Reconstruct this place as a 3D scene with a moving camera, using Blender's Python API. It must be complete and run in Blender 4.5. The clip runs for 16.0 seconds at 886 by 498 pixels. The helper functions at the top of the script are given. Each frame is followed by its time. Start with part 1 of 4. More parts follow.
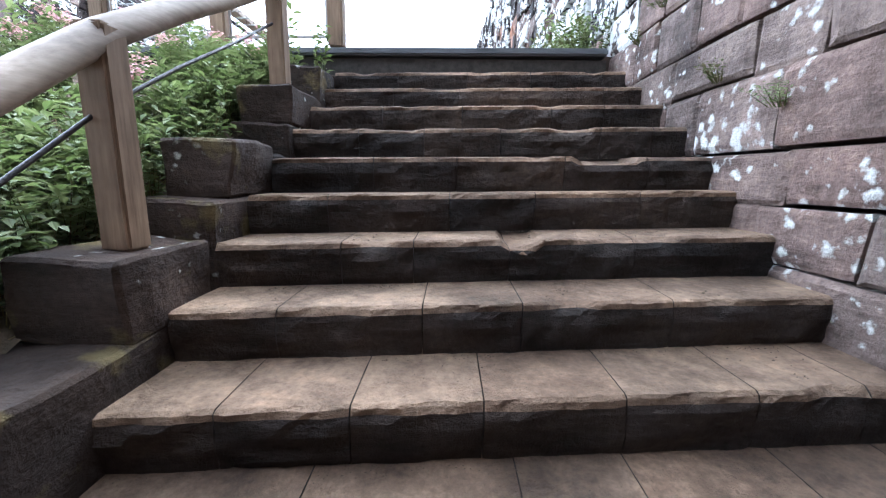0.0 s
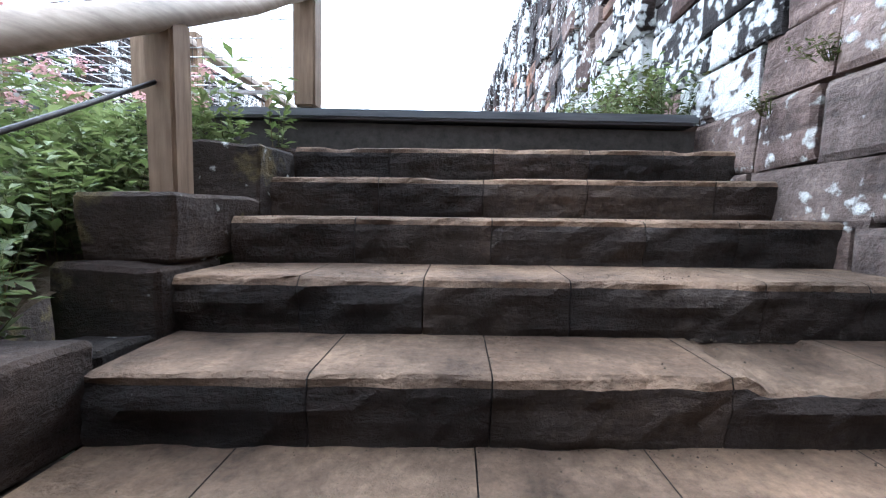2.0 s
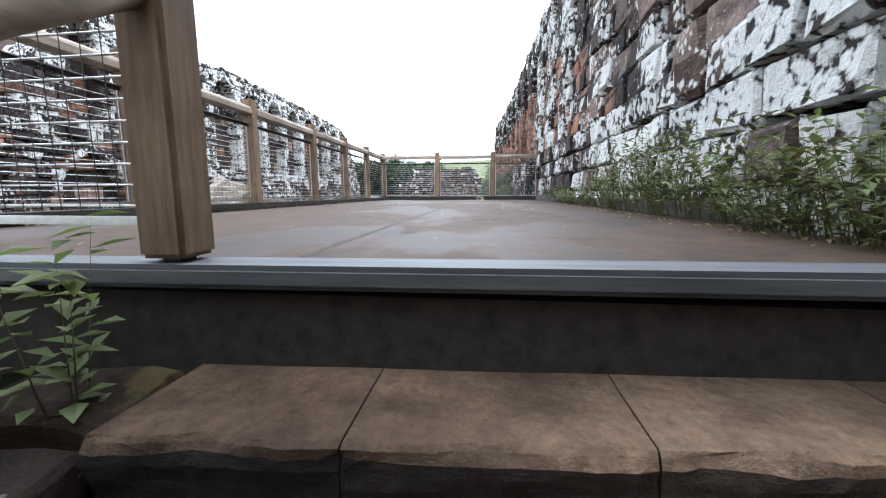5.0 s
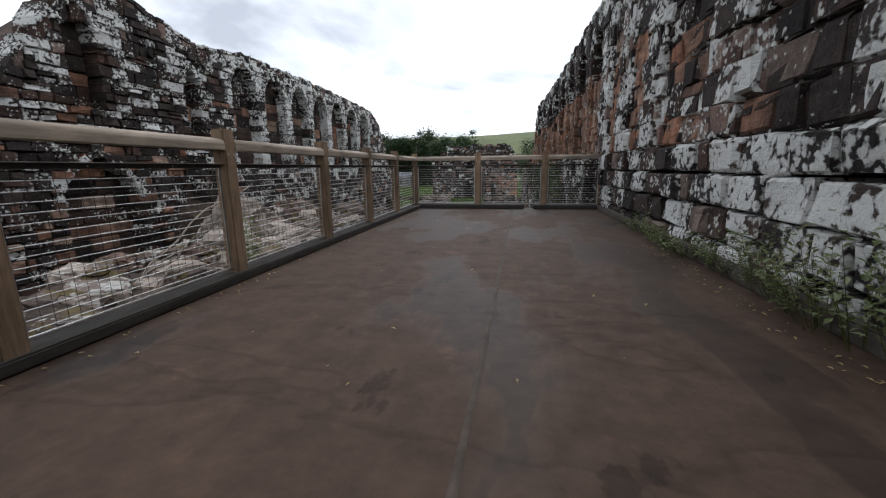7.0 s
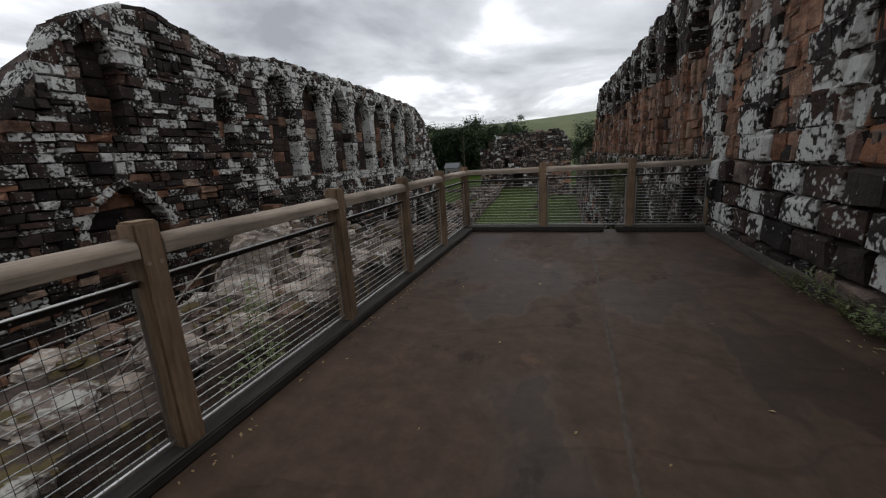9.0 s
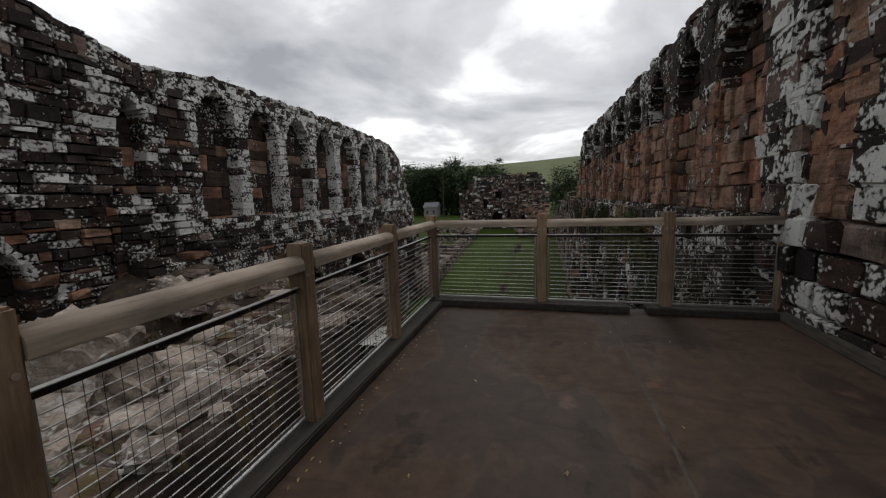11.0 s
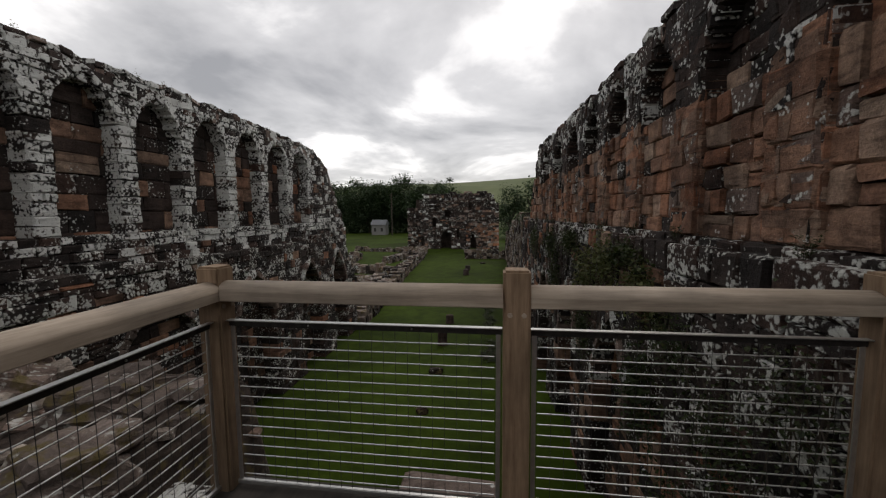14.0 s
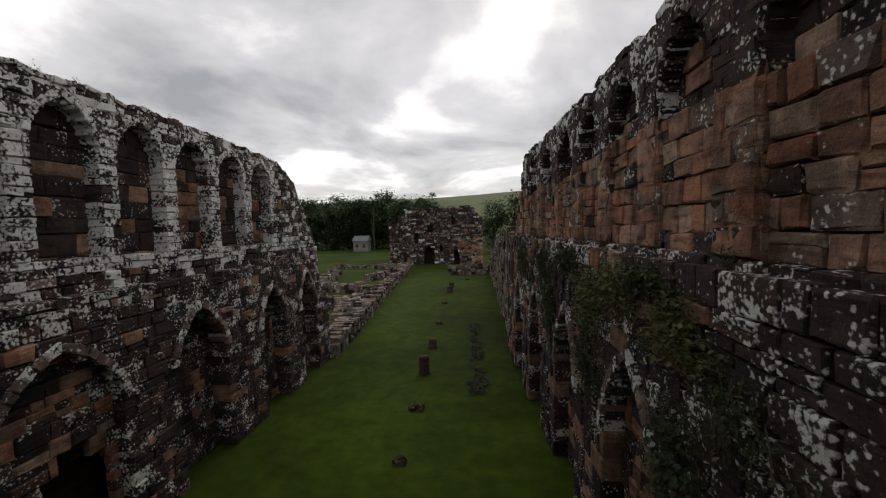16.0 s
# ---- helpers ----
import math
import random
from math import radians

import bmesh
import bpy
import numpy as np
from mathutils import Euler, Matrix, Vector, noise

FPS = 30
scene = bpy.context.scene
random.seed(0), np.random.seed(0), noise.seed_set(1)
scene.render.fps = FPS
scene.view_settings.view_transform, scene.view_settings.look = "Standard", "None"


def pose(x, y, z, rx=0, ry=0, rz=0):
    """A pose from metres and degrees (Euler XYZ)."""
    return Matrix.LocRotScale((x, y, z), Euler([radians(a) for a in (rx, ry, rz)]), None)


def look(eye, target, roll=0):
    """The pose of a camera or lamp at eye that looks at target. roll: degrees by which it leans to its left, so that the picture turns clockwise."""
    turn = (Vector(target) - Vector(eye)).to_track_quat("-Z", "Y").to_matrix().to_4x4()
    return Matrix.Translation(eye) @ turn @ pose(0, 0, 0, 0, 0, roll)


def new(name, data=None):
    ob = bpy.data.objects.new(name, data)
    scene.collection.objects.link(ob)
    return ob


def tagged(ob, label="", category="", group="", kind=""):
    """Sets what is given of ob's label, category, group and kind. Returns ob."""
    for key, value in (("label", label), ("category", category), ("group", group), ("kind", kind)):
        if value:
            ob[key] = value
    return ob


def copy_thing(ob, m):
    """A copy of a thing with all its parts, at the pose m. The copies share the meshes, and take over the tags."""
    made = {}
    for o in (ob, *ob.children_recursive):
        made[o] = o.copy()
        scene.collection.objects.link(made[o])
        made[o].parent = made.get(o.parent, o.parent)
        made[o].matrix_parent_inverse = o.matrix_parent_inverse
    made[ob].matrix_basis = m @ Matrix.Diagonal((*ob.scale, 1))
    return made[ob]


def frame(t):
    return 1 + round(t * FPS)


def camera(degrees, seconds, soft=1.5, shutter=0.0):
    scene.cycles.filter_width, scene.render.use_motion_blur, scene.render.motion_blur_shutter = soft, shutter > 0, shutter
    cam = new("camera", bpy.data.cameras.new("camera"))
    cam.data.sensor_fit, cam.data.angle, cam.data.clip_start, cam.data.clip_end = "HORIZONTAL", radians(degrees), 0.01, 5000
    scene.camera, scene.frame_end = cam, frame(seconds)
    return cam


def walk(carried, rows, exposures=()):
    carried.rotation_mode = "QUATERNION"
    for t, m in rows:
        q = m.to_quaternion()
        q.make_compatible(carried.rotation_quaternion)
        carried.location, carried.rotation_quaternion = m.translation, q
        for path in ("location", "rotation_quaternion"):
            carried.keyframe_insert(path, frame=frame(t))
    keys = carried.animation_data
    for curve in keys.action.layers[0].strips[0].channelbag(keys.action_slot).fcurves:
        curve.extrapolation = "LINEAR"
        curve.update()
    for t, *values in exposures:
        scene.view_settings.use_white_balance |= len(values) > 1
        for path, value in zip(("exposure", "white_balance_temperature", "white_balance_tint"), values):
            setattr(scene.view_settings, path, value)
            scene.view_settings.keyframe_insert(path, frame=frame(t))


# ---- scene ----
cam = camera(97.1, 16.0, 1.2)
PATH = [
    (0, (0.368, 1.921, -1.106), (0.337, 3.888, -1.467), 0.9),
    (0.5, (0.36, 2.314, -1.017), (0.308, 4.281, -1.377), 2.0),
    (1, (0.317, 2.666, -0.875), (0.263, 4.65, -1.122), 1.8),
    (1.5, (0.277, 2.943, -0.737), (0.337, 4.932, -0.934), 2.2),
    (2, (0.301, 3.175, -0.6), (0.236, 5.165, -0.789), 1.9),
    (2.5, (0.284, 3.407, -0.48), (0.32, 5.388, -0.751), 1.8),
    (3, (0.367, 3.64, -0.316), (0.28, 5.613, -0.631), 0.2),
    (3.5, (0.323, 3.892, -0.202), (0.223, 5.87, -0.484), 0.7),
    (4, (0.31, 4.115, -0.08), (0.217, 6.103, -0.271), 1.3),
    (4.5, (0.261, 4.398, 0.054), (0.067, 6.382, -0.099), 1.0),
    (4.7, (0.234, 4.511, 0.087), (0.032, 6.49, -0.121), 0.3),
    (5.75, (0.03, 5.38, 0.66), (-0.22, 7.33, 0.33), -0.4),
    (6.8, (-0.199, 6.314, 0.999), (-0.493, 8.245, 0.572), -1.1),
    (7, (-0.22, 6.446, 1.036), (-0.6, 8.366, 0.628), -0.6),
    (7.5, (-0.253, 6.77, 1.254), (-0.536, 8.71, 0.855), -0.1),
    (8, (-0.271, 7.231, 1.424), (-0.677, 9.117, 0.898), -1.3),
    (8.2, (-0.359, 7.391, 1.503), (-0.886, 9.249, 0.981), -1.5),
    (10.3, (-1.027, 9.832, 1.662), (-1.674, 11.706, 1.393), -3.2),
    (10.5, (-1.064, 10.054, 1.673), (-1.681, 11.941, 1.428), -2.2),
    (11, (-1.201, 10.726, 1.687), (-1.72, 12.638, 1.418), -1.8),
    (11.5, (-1.237, 11.408, 1.673), (-1.73, 13.323, 1.372), -2.4),
    (12, (-1.283, 12.116, 1.674), (-1.594, 14.07, 1.378), -0.9),
    (12.5, (-1.299, 12.727, 1.666), (-1.607, 14.692, 1.455), -1.9),
    (13, (-1.355, 13.399, 1.664), (-1.632, 15.371, 1.486), -0.2),
    (13.5, (-1.398, 14.052, 1.657), (-1.7, 16.026, 1.544), -1.7),
    (14, (-1.389, 14.578, 1.673), (-1.662, 16.551, 1.489), -0.5),
    (14.5, (-1.366, 15.168, 1.675), (-1.459, 17.157, 1.488), -1.0),
    (15, (-1.326, 15.693, 1.679), (-1.519, 17.677, 1.512), -0.9),
    (15.5, (-1.35, 16.069, 1.732), (-1.487, 18.059, 1.576), -0.9),
    (16, (-1.419, 16.398, 1.741), (-1.611, 18.386, 1.630), -1.4),
]
EXPOSURE = [(0, 3.85, 5150, 8), (2.5, 3.6, 5250, 8), (4.7, 2.85, 5650, 8), (6.8, 1.05, 6050, 10), (7.1, 0.9, 6100, 10), (7.6, 0.5, 6150, 10), (8.2, 0.3, 6250, 10), (10.3, 0.14, 6500, 10), (16, 0.16, 6800, 12)]
walk(cam, [(t, look(eye, target, roll)) for t, eye, target, roll in PATH], EXPOSURE)

# ---- light: an overcast sky with a veiled sun ahead ----
world = bpy.data.worlds.new("sky")
scene.world = world
world.use_nodes = True
wn, wl = world.node_tree.nodes, world.node_tree.links
wn.clear()
sky = wn.new("ShaderNodeTexSky")
sky.sky_type, sky.sun_disc = "NISHITA", False
sky.sun_elevation, sky.sun_rotation = radians(46), radians(13)
bg_sky, bg_cloud, sky_mix, sky_out = (wn.new(k) for k in ("ShaderNodeBackground", "ShaderNodeBackground", "ShaderNodeMixShader", "ShaderNodeOutputWorld"))
wl.new(sky.outputs[0], bg_sky.inputs[0])
bg_sky.inputs[1].default_value = 0.1
tc, sep, add_z, div_x, div_y, comb = (wn.new(k) for k in ("ShaderNodeTexCoord", "ShaderNodeSeparateXYZ", "ShaderNodeMath", "ShaderNodeMath", "ShaderNodeMath", "ShaderNodeCombineXYZ"))
wl.new(tc.outputs["Generated"], sep.inputs[0])
wl.new(sep.outputs[2], add_z.inputs[0])
add_z.inputs[1].default_value = 0.16
for d, k in ((div_x, 0), (div_y, 1)):
    d.operation = "DIVIDE"
    wl.new(sep.outputs[k], d.inputs[0])
    wl.new(add_z.outputs[0], d.inputs[1])
    wl.new(d.outputs[0], comb.inputs[k])
cloud = wn.new("ShaderNodeTexNoise")
cloud.inputs["Scale"].default_value, cloud.inputs["Detail"].default_value, cloud.inputs["Roughness"].default_value = 0.85, 7, 0.52
cloud.inputs["Distortion"].default_value = 0.35
wl.new(comb.outputs[0], cloud.inputs["Vector"])
cloud_ramp = wn.new("ShaderNodeValToRGB")
el = cloud_ramp.color_ramp.elements
el[0].position, el[0].color = 0.36, (0.30, 0.305, 0.32, 1)
el[1].position, el[1].color = 0.67, (1.4, 1.4, 1.4, 1)
mid = cloud_ramp.color_ramp.elements.new(0.52)
mid.color = (0.60, 0.605, 0.62, 1)
wl.new(cloud.outputs[0], cloud_ramp.inputs[0])
wl.new(cloud_ramp.outputs[0], bg_cloud.inputs[0])
bg_cloud.inputs[1].default_value = 1.12
sky_mix.inputs[0].default_value = 0.9
wl.new(bg_sky.outputs[0], sky_mix.inputs[1])
wl.new(bg_cloud.outputs[0], sky_mix.inputs[2])
wl.new(sky_mix.outputs[0], sky_out.inputs[0])

sun_data = bpy.data.lights.new("sun", "SUN")
sun_data.energy, sun_data.angle, sun_data.color = 0.6, radians(30), (1.0, 0.96, 0.9)
sun = new("sun", sun_data)
sun.matrix_world = look((14, 60, 64), (0, 0, 0))

# ---- materials ----
def shader(name, rough=0.9, metal=0.0):
    m = bpy.data.materials.new(name)
    m.use_nodes = True
    n, l = m.node_tree.nodes, m.node_tree.links
    b = n["Principled BSDF"]
    b.inputs["Roughness"].default_value, b.inputs["Metallic"].default_value = rough, metal
    b.inputs["Specular IOR Level"].default_value = 0.25
    return m, n, l, b


def noise_of(n, l, scale, detail=5, rough=0.6, stretch=None, where=None):
    t = n.new("ShaderNodeTexNoise")
    t.inputs["Scale"].default_value, t.inputs["Detail"].default_value, t.inputs["Roughness"].default_value = scale, detail, rough
    g = n.new("ShaderNodeNewGeometry")
    src = g.outputs["Position"]
    if where:
        c = n.new("ShaderNodeTexCoord")
        src = c.outputs[where]
    if stretch:
        v = n.new("ShaderNodeVectorMath")
        v.operation = "MULTIPLY"
        v.inputs[1].default_value = stretch
        l.new(src, v.inputs[0])
        src = v.outputs[0]
    l.new(src, t.inputs["Vector"])
    return t.outputs[0]


def ramp(n, l, value, stops):
    r = n.new("ShaderNodeValToRGB")
    e = r.color_ramp.elements
    while len(e) < len(stops):
        e.new(0.5)
    for x, (p, c) in zip(e, stops):
        x.position, x.color = p, (*c, 1) if len(c) == 3 else c
    l.new(value, r.inputs[0])
    return r.outputs[0]


def blend(n, l, fac, a, b, mode="MIX"):
    m = n.new("ShaderNodeMix")
    m.data_type, m.blend_type = "RGBA", mode
    for sock, v in ((m.inputs[0], fac), (m.inputs[6], a), (m.inputs[7], b)):
        if hasattr(v, "links"):
            l.new(v, sock)
        elif isinstance(v, (int, float)):
            sock.default_value = v
        else:
            sock.default_value = (*v, 1)
    return m.outputs[2]


def math_of(n, l, op, a, b=0.0):
    m = n.new("ShaderNodeMath")
    m.operation = op
    for sock, v in ((m.inputs[0], a), (m.inputs[1], b)):
        if hasattr(v, "links"):
            l.new(v, sock)
        else:
            sock.default_value = v
    return m.outputs[0]


def bump(n, l, b, height, strength=0.5, distance=0.02):
    k = n.new("ShaderNodeBump")
    k.inputs["Strength"].default_value, k.inputs["Distance"].default_value = strength, distance
    l.new(height, k.inputs["Height"])
    l.new(k.outputs[0], b.inputs["Normal"])


def piece_random(n, l):
    """A number of its own for each stone, whether an object or an island of one mesh."""
    o, g = n.new("ShaderNodeObjectInfo"), n.new("ShaderNodeNewGeometry")
    return math_of(n, l, "FRACT", math_of(n, l, "ADD", o.outputs["Random"], g.outputs["Random Per Island"]))


def stone(name, tones, lichen=0.5, white=(0.62, 0.62, 0.58), moss=0.0, size=6.0):
    """Weathered sandstone: a tone for each block, sooty stains, crusts of pale lichen and some moss."""
    m, n, l, b = shader(name, 0.92)
    tone = ramp(n, l, piece_random(n, l), [(i / max(1, len(tones) - 1), c) for i, c in enumerate(tones)])
    grain = noise_of(n, l, 38, 6, 0.7)
    tone = blend(n, l, 0.75, tone, ramp(n, l, grain, [(0.25, (0.45, 0.45, 0.45)), (0.75, (1.3, 1.28, 1.25))]), "MULTIPLY")
    mottle = ramp(n, l, noise_of(n, l, 5.5, 8, 0.68), [(0.32, (0.5, 0.47, 0.45)), (0.52, (1, 1, 1)), (0.72, (1.45, 1.4, 1.34))])
    tone = blend(n, l, 0.7, tone, mottle, "MULTIPLY")
    stain = ramp(n, l, noise_of(n, l, 1.1, 6, 0.65, (1, 1, 0.5)), [(0.38, (0.3, 0.29, 0.29)), (0.6, (1, 1, 1))])
    tone = blend(n, l, 0.8, tone, stain, "MULTIPLY")
    beds = noise_of(n, l, 1.5, 7, 0.7, (1, 1, 4.5))
    tone = blend(n, l, 0.75, tone, ramp(n, l, beds, [(0.36, (0.32, 0.3, 0.3)), (0.5, (0.95, 0.95, 0.95)), (0.68, (1.25, 1.22, 1.2))]), "MULTIPLY")
    vor, at, warp = n.new("ShaderNodeTexVoronoi"), n.new("ShaderNodeNewGeometry"), n.new("ShaderNodeVectorMath")
    vor.inputs["Scale"].default_value = size * 1.5
    warp.operation = "ADD"
    l.new(at.outputs["Position"], warp.inputs[0])
    wob = n.new("ShaderNodeVectorMath")
    wob.operation = "SCALE"
    wob.inputs[3].default_value = 0.05
    wn_ = n.new("ShaderNodeTexNoise")
    wn_.inputs["Scale"].default_value = 11
    l.new(at.outputs["Position"], wn_.inputs["Vector"])
    l.new(wn_.outputs["Color"], wob.inputs[0])
    l.new(wob.outputs[0], warp.inputs[1])
    l.new(warp.outputs[0], vor.inputs["Vector"])
    spots = math_of(n, l, "MULTIPLY", math_of(n, l, "SUBTRACT", 1.0, vor.outputs["Distance"]), 0.28)
    fine = math_of(n, l, "MULTIPLY", noise_of(n, l, 13, 6, 0.62), 0.5)
    field = math_of(n, l, "MULTIPLY", noise_of(n, l, 1.7, 6, 0.66), 0.75)
    own = math_of(n, l, "MULTIPLY", piece_random(n, l), 0.09)
    level = math_of(n, l, "ADD", math_of(n, l, "ADD", spots, fine), math_of(n, l, "ADD", field, own))
    edge = 1.07 - 0.31 * lichen
    crust = ramp(n, l, math_of(n, l, "MULTIPLY", level, 0.8), [((edge - 0.03) * 0.8, (0, 0, 0)), ((edge + 0.0) * 0.8, (0.45, 0.45, 0.45)), ((edge + 0.05) * 0.8, (1, 1, 1))])
    pale = blend(n, l, grain, tuple(0.72 * c for c in white), white)
    tone = blend(n, l, crust, tone, pale)
    if moss:
        where = ramp(n, l, noise_of(n, l, 3.3, 5, 0.6), [(0.62 - 0.2 * moss, (0, 0, 0)), (0.7 - 0.2 * moss, (1, 1, 1))])
        tone = blend(n, l, where, tone, (0.11, 0.085, 0.036))
    l.new(tone, b.inputs["Base Color"])
    height = math_of(n, l, "ADD", math_of(n, l, "ADD", noise_of(n, l, 14, 8, 0.7), math_of(n, l, "MULTIPLY", beds, 0.9)), math_of(n, l, "MULTIPLY", crust, 0.12))
    bump(n, l, b, height, 0.9, 0.045)
    return m


DARK = [(0.026, 0.021, 0.02), (0.06, 0.043, 0.037), (0.035, 0.029, 0.027), (0.095, 0.055, 0.042), (0.03, 0.027, 0.027)]
RED = [(0.38, 0.18, 0.108), (0.4, 0.23, 0.155), (0.27, 0.15, 0.103), (0.45, 0.33, 0.25), (0.39, 0.17, 0.095), (0.21, 0.13, 0.094), (0.4, 0.245, 0.17)]
GREY = [(0.19, 0.147, 0.128), (0.26, 0.2, 0.17), (0.22, 0.15, 0.125), (0.29, 0.225, 0.193)]
M_DARK = stone("sooty_sandstone", DARK, 0.47, size=9.0)
M_SPECK = stone("speckled_sandstone", DARK, 0.68, size=9.0)
M_RED = stone("red_sandstone", RED, 0.1, size=9.0)
M_WHITE = stone("lichened_sandstone", [(0.05, 0.041, 0.038), (0.035, 0.03, 0.028), (0.095, 0.065, 0.052)], 0.96, (0.64, 0.64, 0.61), 0, 9.0)
M_GREY = stone("grey_sandstone", GREY, 0.45, size=9.0)
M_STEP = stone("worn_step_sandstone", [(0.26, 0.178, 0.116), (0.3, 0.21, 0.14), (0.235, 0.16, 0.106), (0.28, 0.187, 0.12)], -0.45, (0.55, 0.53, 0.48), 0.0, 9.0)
# riser stone: darker than the treads, with the backlit shade put into its tones
M_RISER = stone("shade_toned_riser", [(0.05, 0.039, 0.032), (0.07, 0.05, 0.039), (0.04, 0.033, 0.029), (0.09, 0.066, 0.05)], -0.25, (0.4, 0.37, 0.33), 0.0, 12.0)
M_KERB = stone("kerb_sandstone", [(0.046, 0.031, 0.023), (0.068, 0.045, 0.033), (0.036, 0.027, 0.021)], 0.2, (0.55, 0.55, 0.5), 0.3, 9.0)
M_RUBBLE = stone("rubble_stone", [(0.15, 0.12, 0.105), (0.26, 0.21, 0.185), (0.2, 0.125, 0.095), (0.3, 0.255, 0.23)], 0.55, (0.5, 0.49, 0.45), 0.4, 7.0)
M_DEBRIS = stone("earthy_debris", [(0.07, 0.055, 0.045), (0.10, 0.07, 0.055)], 0.2, (0.5, 0.5, 0.46), 0.3, 9.0)
M_PALE = stone("pale_stone", [(0.42, 0.36, 0.31), (0.5, 0.43, 0.37)], 0.5, (0.62, 0.6, 0.56))
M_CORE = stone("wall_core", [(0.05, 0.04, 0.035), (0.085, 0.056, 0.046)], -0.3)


def plain(name, c1, c2, scale, rough=0.9, metal=0.0, stretch=None, bumps=0.3, dist=0.01, where=None, big=None):
    m, n, l, b = shader(name, rough, metal)
    f = noise_of(n, l, scale, 6, 0.65, stretch, where)
    col = ramp(n, l, f, [(0.3, c1), (0.7, c2)])
    if big:
        col = blend(n, l, 0.9, col, ramp(n, l, noise_of(n, l, big, 5, 0.6), [(0.35, (0.5, 0.5, 0.5)), (0.65, (1.15, 1.12, 1.1))]), "MULTIPLY")
    l.new(col, b.inputs["Base Color"])
    if bumps:
        bump(n, l, b, f, bumps, dist)
    return m


def leafy(name, tones, rough=0.6):
    m, n, l, b = shader(name, rough)
    tone = ramp(n, l, piece_random(n, l), [(i / (len(tones) - 1), c) for i, c in enumerate(tones)])
    l.new(tone, b.inputs["Base Color"])
    thin, mix, out = n.new("ShaderNodeBsdfTranslucent"), n.new("ShaderNodeMixShader"), n["Material Output"]
    l.new(blend(n, l, 0.5, tone, (0.9, 1.0, 0.35), "MULTIPLY"), thin.inputs[0])
    mix.inputs[0].default_value = 0.35
    l.new(b.outputs[0], mix.inputs[1])
    l.new(thin.outputs[0], mix.inputs[2])
    l.new(mix.outputs[0], out.inputs[0])
    return m


def deck_coating():
    m, n, l, b = shader("worn_deck_coating", 0.72)
    b.inputs["Specular IOR Level"].default_value = 0.18
    f = noise_of(n, l, 5.0, 7, 0.7)
    col = ramp(n, l, f, [(0.3, (0.038, 0.0245, 0.0172)), (0.7, (0.074, 0.048, 0.034))])
    wet = noise_of(n, l, 0.75, 5, 0.55, (1.0, 0.45, 1.0))
    col = blend(n, l, 0.85, col, ramp(n, l, wet, [(0.45, (0.6, 0.6, 0.62)), (0.462, (0.98, 0.96, 0.95)), (0.6, (1.1, 1.08, 1.05))]), "MULTIPLY")
    col = blend(n, l, ramp(n, l, noise_of(n, l, 2.2, 4, 0.6), [(0.64, (0, 0, 0)), (0.72, (0.55, 0.55, 0.55))]), col, (0.12, 0.068, 0.045))
    tide = ramp(n, l, noise_of(n, l, 0.6, 5, 0.5, (0.5, 1.3, 1)), [(0.494, (1, 1, 1)), (0.5, (0.5, 0.48, 0.46)), (0.503, (0.5, 0.48, 0.46)), (0.52, (1, 1, 1))])
    col = blend(n, l, 0.45, col, tide, "MULTIPLY")
    spill = ramp(n, l, noise_of(n, l, 1.7, 6, 0.6, (1, 0.6, 1)), [(0.62, (1, 1, 1)), (0.645, (0.55, 0.55, 0.56))])
    col = blend(n, l, 0.9, col, spill, "MULTIPLY")
    grit = ramp(n, l, noise_of(n, l, 60, 2, 0.5), [(0.70, (0, 0, 0)), (0.74, (0.6, 0.6, 0.6))])
    col = blend(n, l, grit, col, (0.03, 0.026, 0.022))
    l.new(col, b.inputs["Base Color"])
    l.new(ramp(n, l, wet, [(0.45, (0.6, 0.6, 0.6)), (0.5, (0.78, 0.78, 0.78))]), b.inputs["Roughness"])
    bump(n, l, b, f, 0.25, 0.004)
    return m


M_DECK = deck_coating()
M_SEAM = plain("grey_sealant", (0.036, 0.027, 0.021), (0.078, 0.06, 0.047), 9, 0.8)
M_NOSING = plain("dark_deck_edge", (0.055, 0.06, 0.066), (0.12, 0.125, 0.132), 6, 0.6, 0, (0.3, 4, 4), 0.3, 0.006)
M_OAK = plain("weathered_oak", (0.15, 0.10, 0.062), (0.29, 0.205, 0.135), 9, 0.75, 0, (5, 5, 0.4), 0.3, 0.004, None, 1.3)
M_OAK_RAIL = plain("weathered_oak_rail", (0.24, 0.195, 0.152), (0.40, 0.338, 0.272), 9, 0.7, 0, (5, 0.4, 5), 0.3, 0.004, None, 1.3)
M_OAK_RAIL_X = plain("weathered_oak_cross_rail", (0.24, 0.195, 0.152), (0.40, 0.338, 0.272), 9, 0.7, 0, (0.4, 5, 5), 0.3, 0.004, None, 1.3)
M_STEEL = plain("brushed_steel", (0.42, 0.42, 0.42), (0.58, 0.57, 0.55), 30, 0.38, 0.9, None, 0.1, 0.001)
M_IRON = plain("dark_iron", (0.03, 0.03, 0.032), (0.07, 0.065, 0.06), 30, 0.5, 0.6)
M_KERBDARK = plain("black_stained_and_shaded_timber", (0.018, 0.016, 0.014), (0.05, 0.043, 0.037), 6, 0.85, 0, (3, 0.5, 3), 0.4, 0.006)
M_KERBWOOD = plain("dark_kerb_timber", (0.034, 0.03, 0.026), (0.09, 0.078, 0.064), 6, 0.85, 0, (3, 0.5, 3), 0.4, 0.006)
M_SOIL = plain("dry_soil", (0.06, 0.045, 0.03), (0.14, 0.105, 0.07), 9, 0.95, 0, None, 0.8, 0.04)
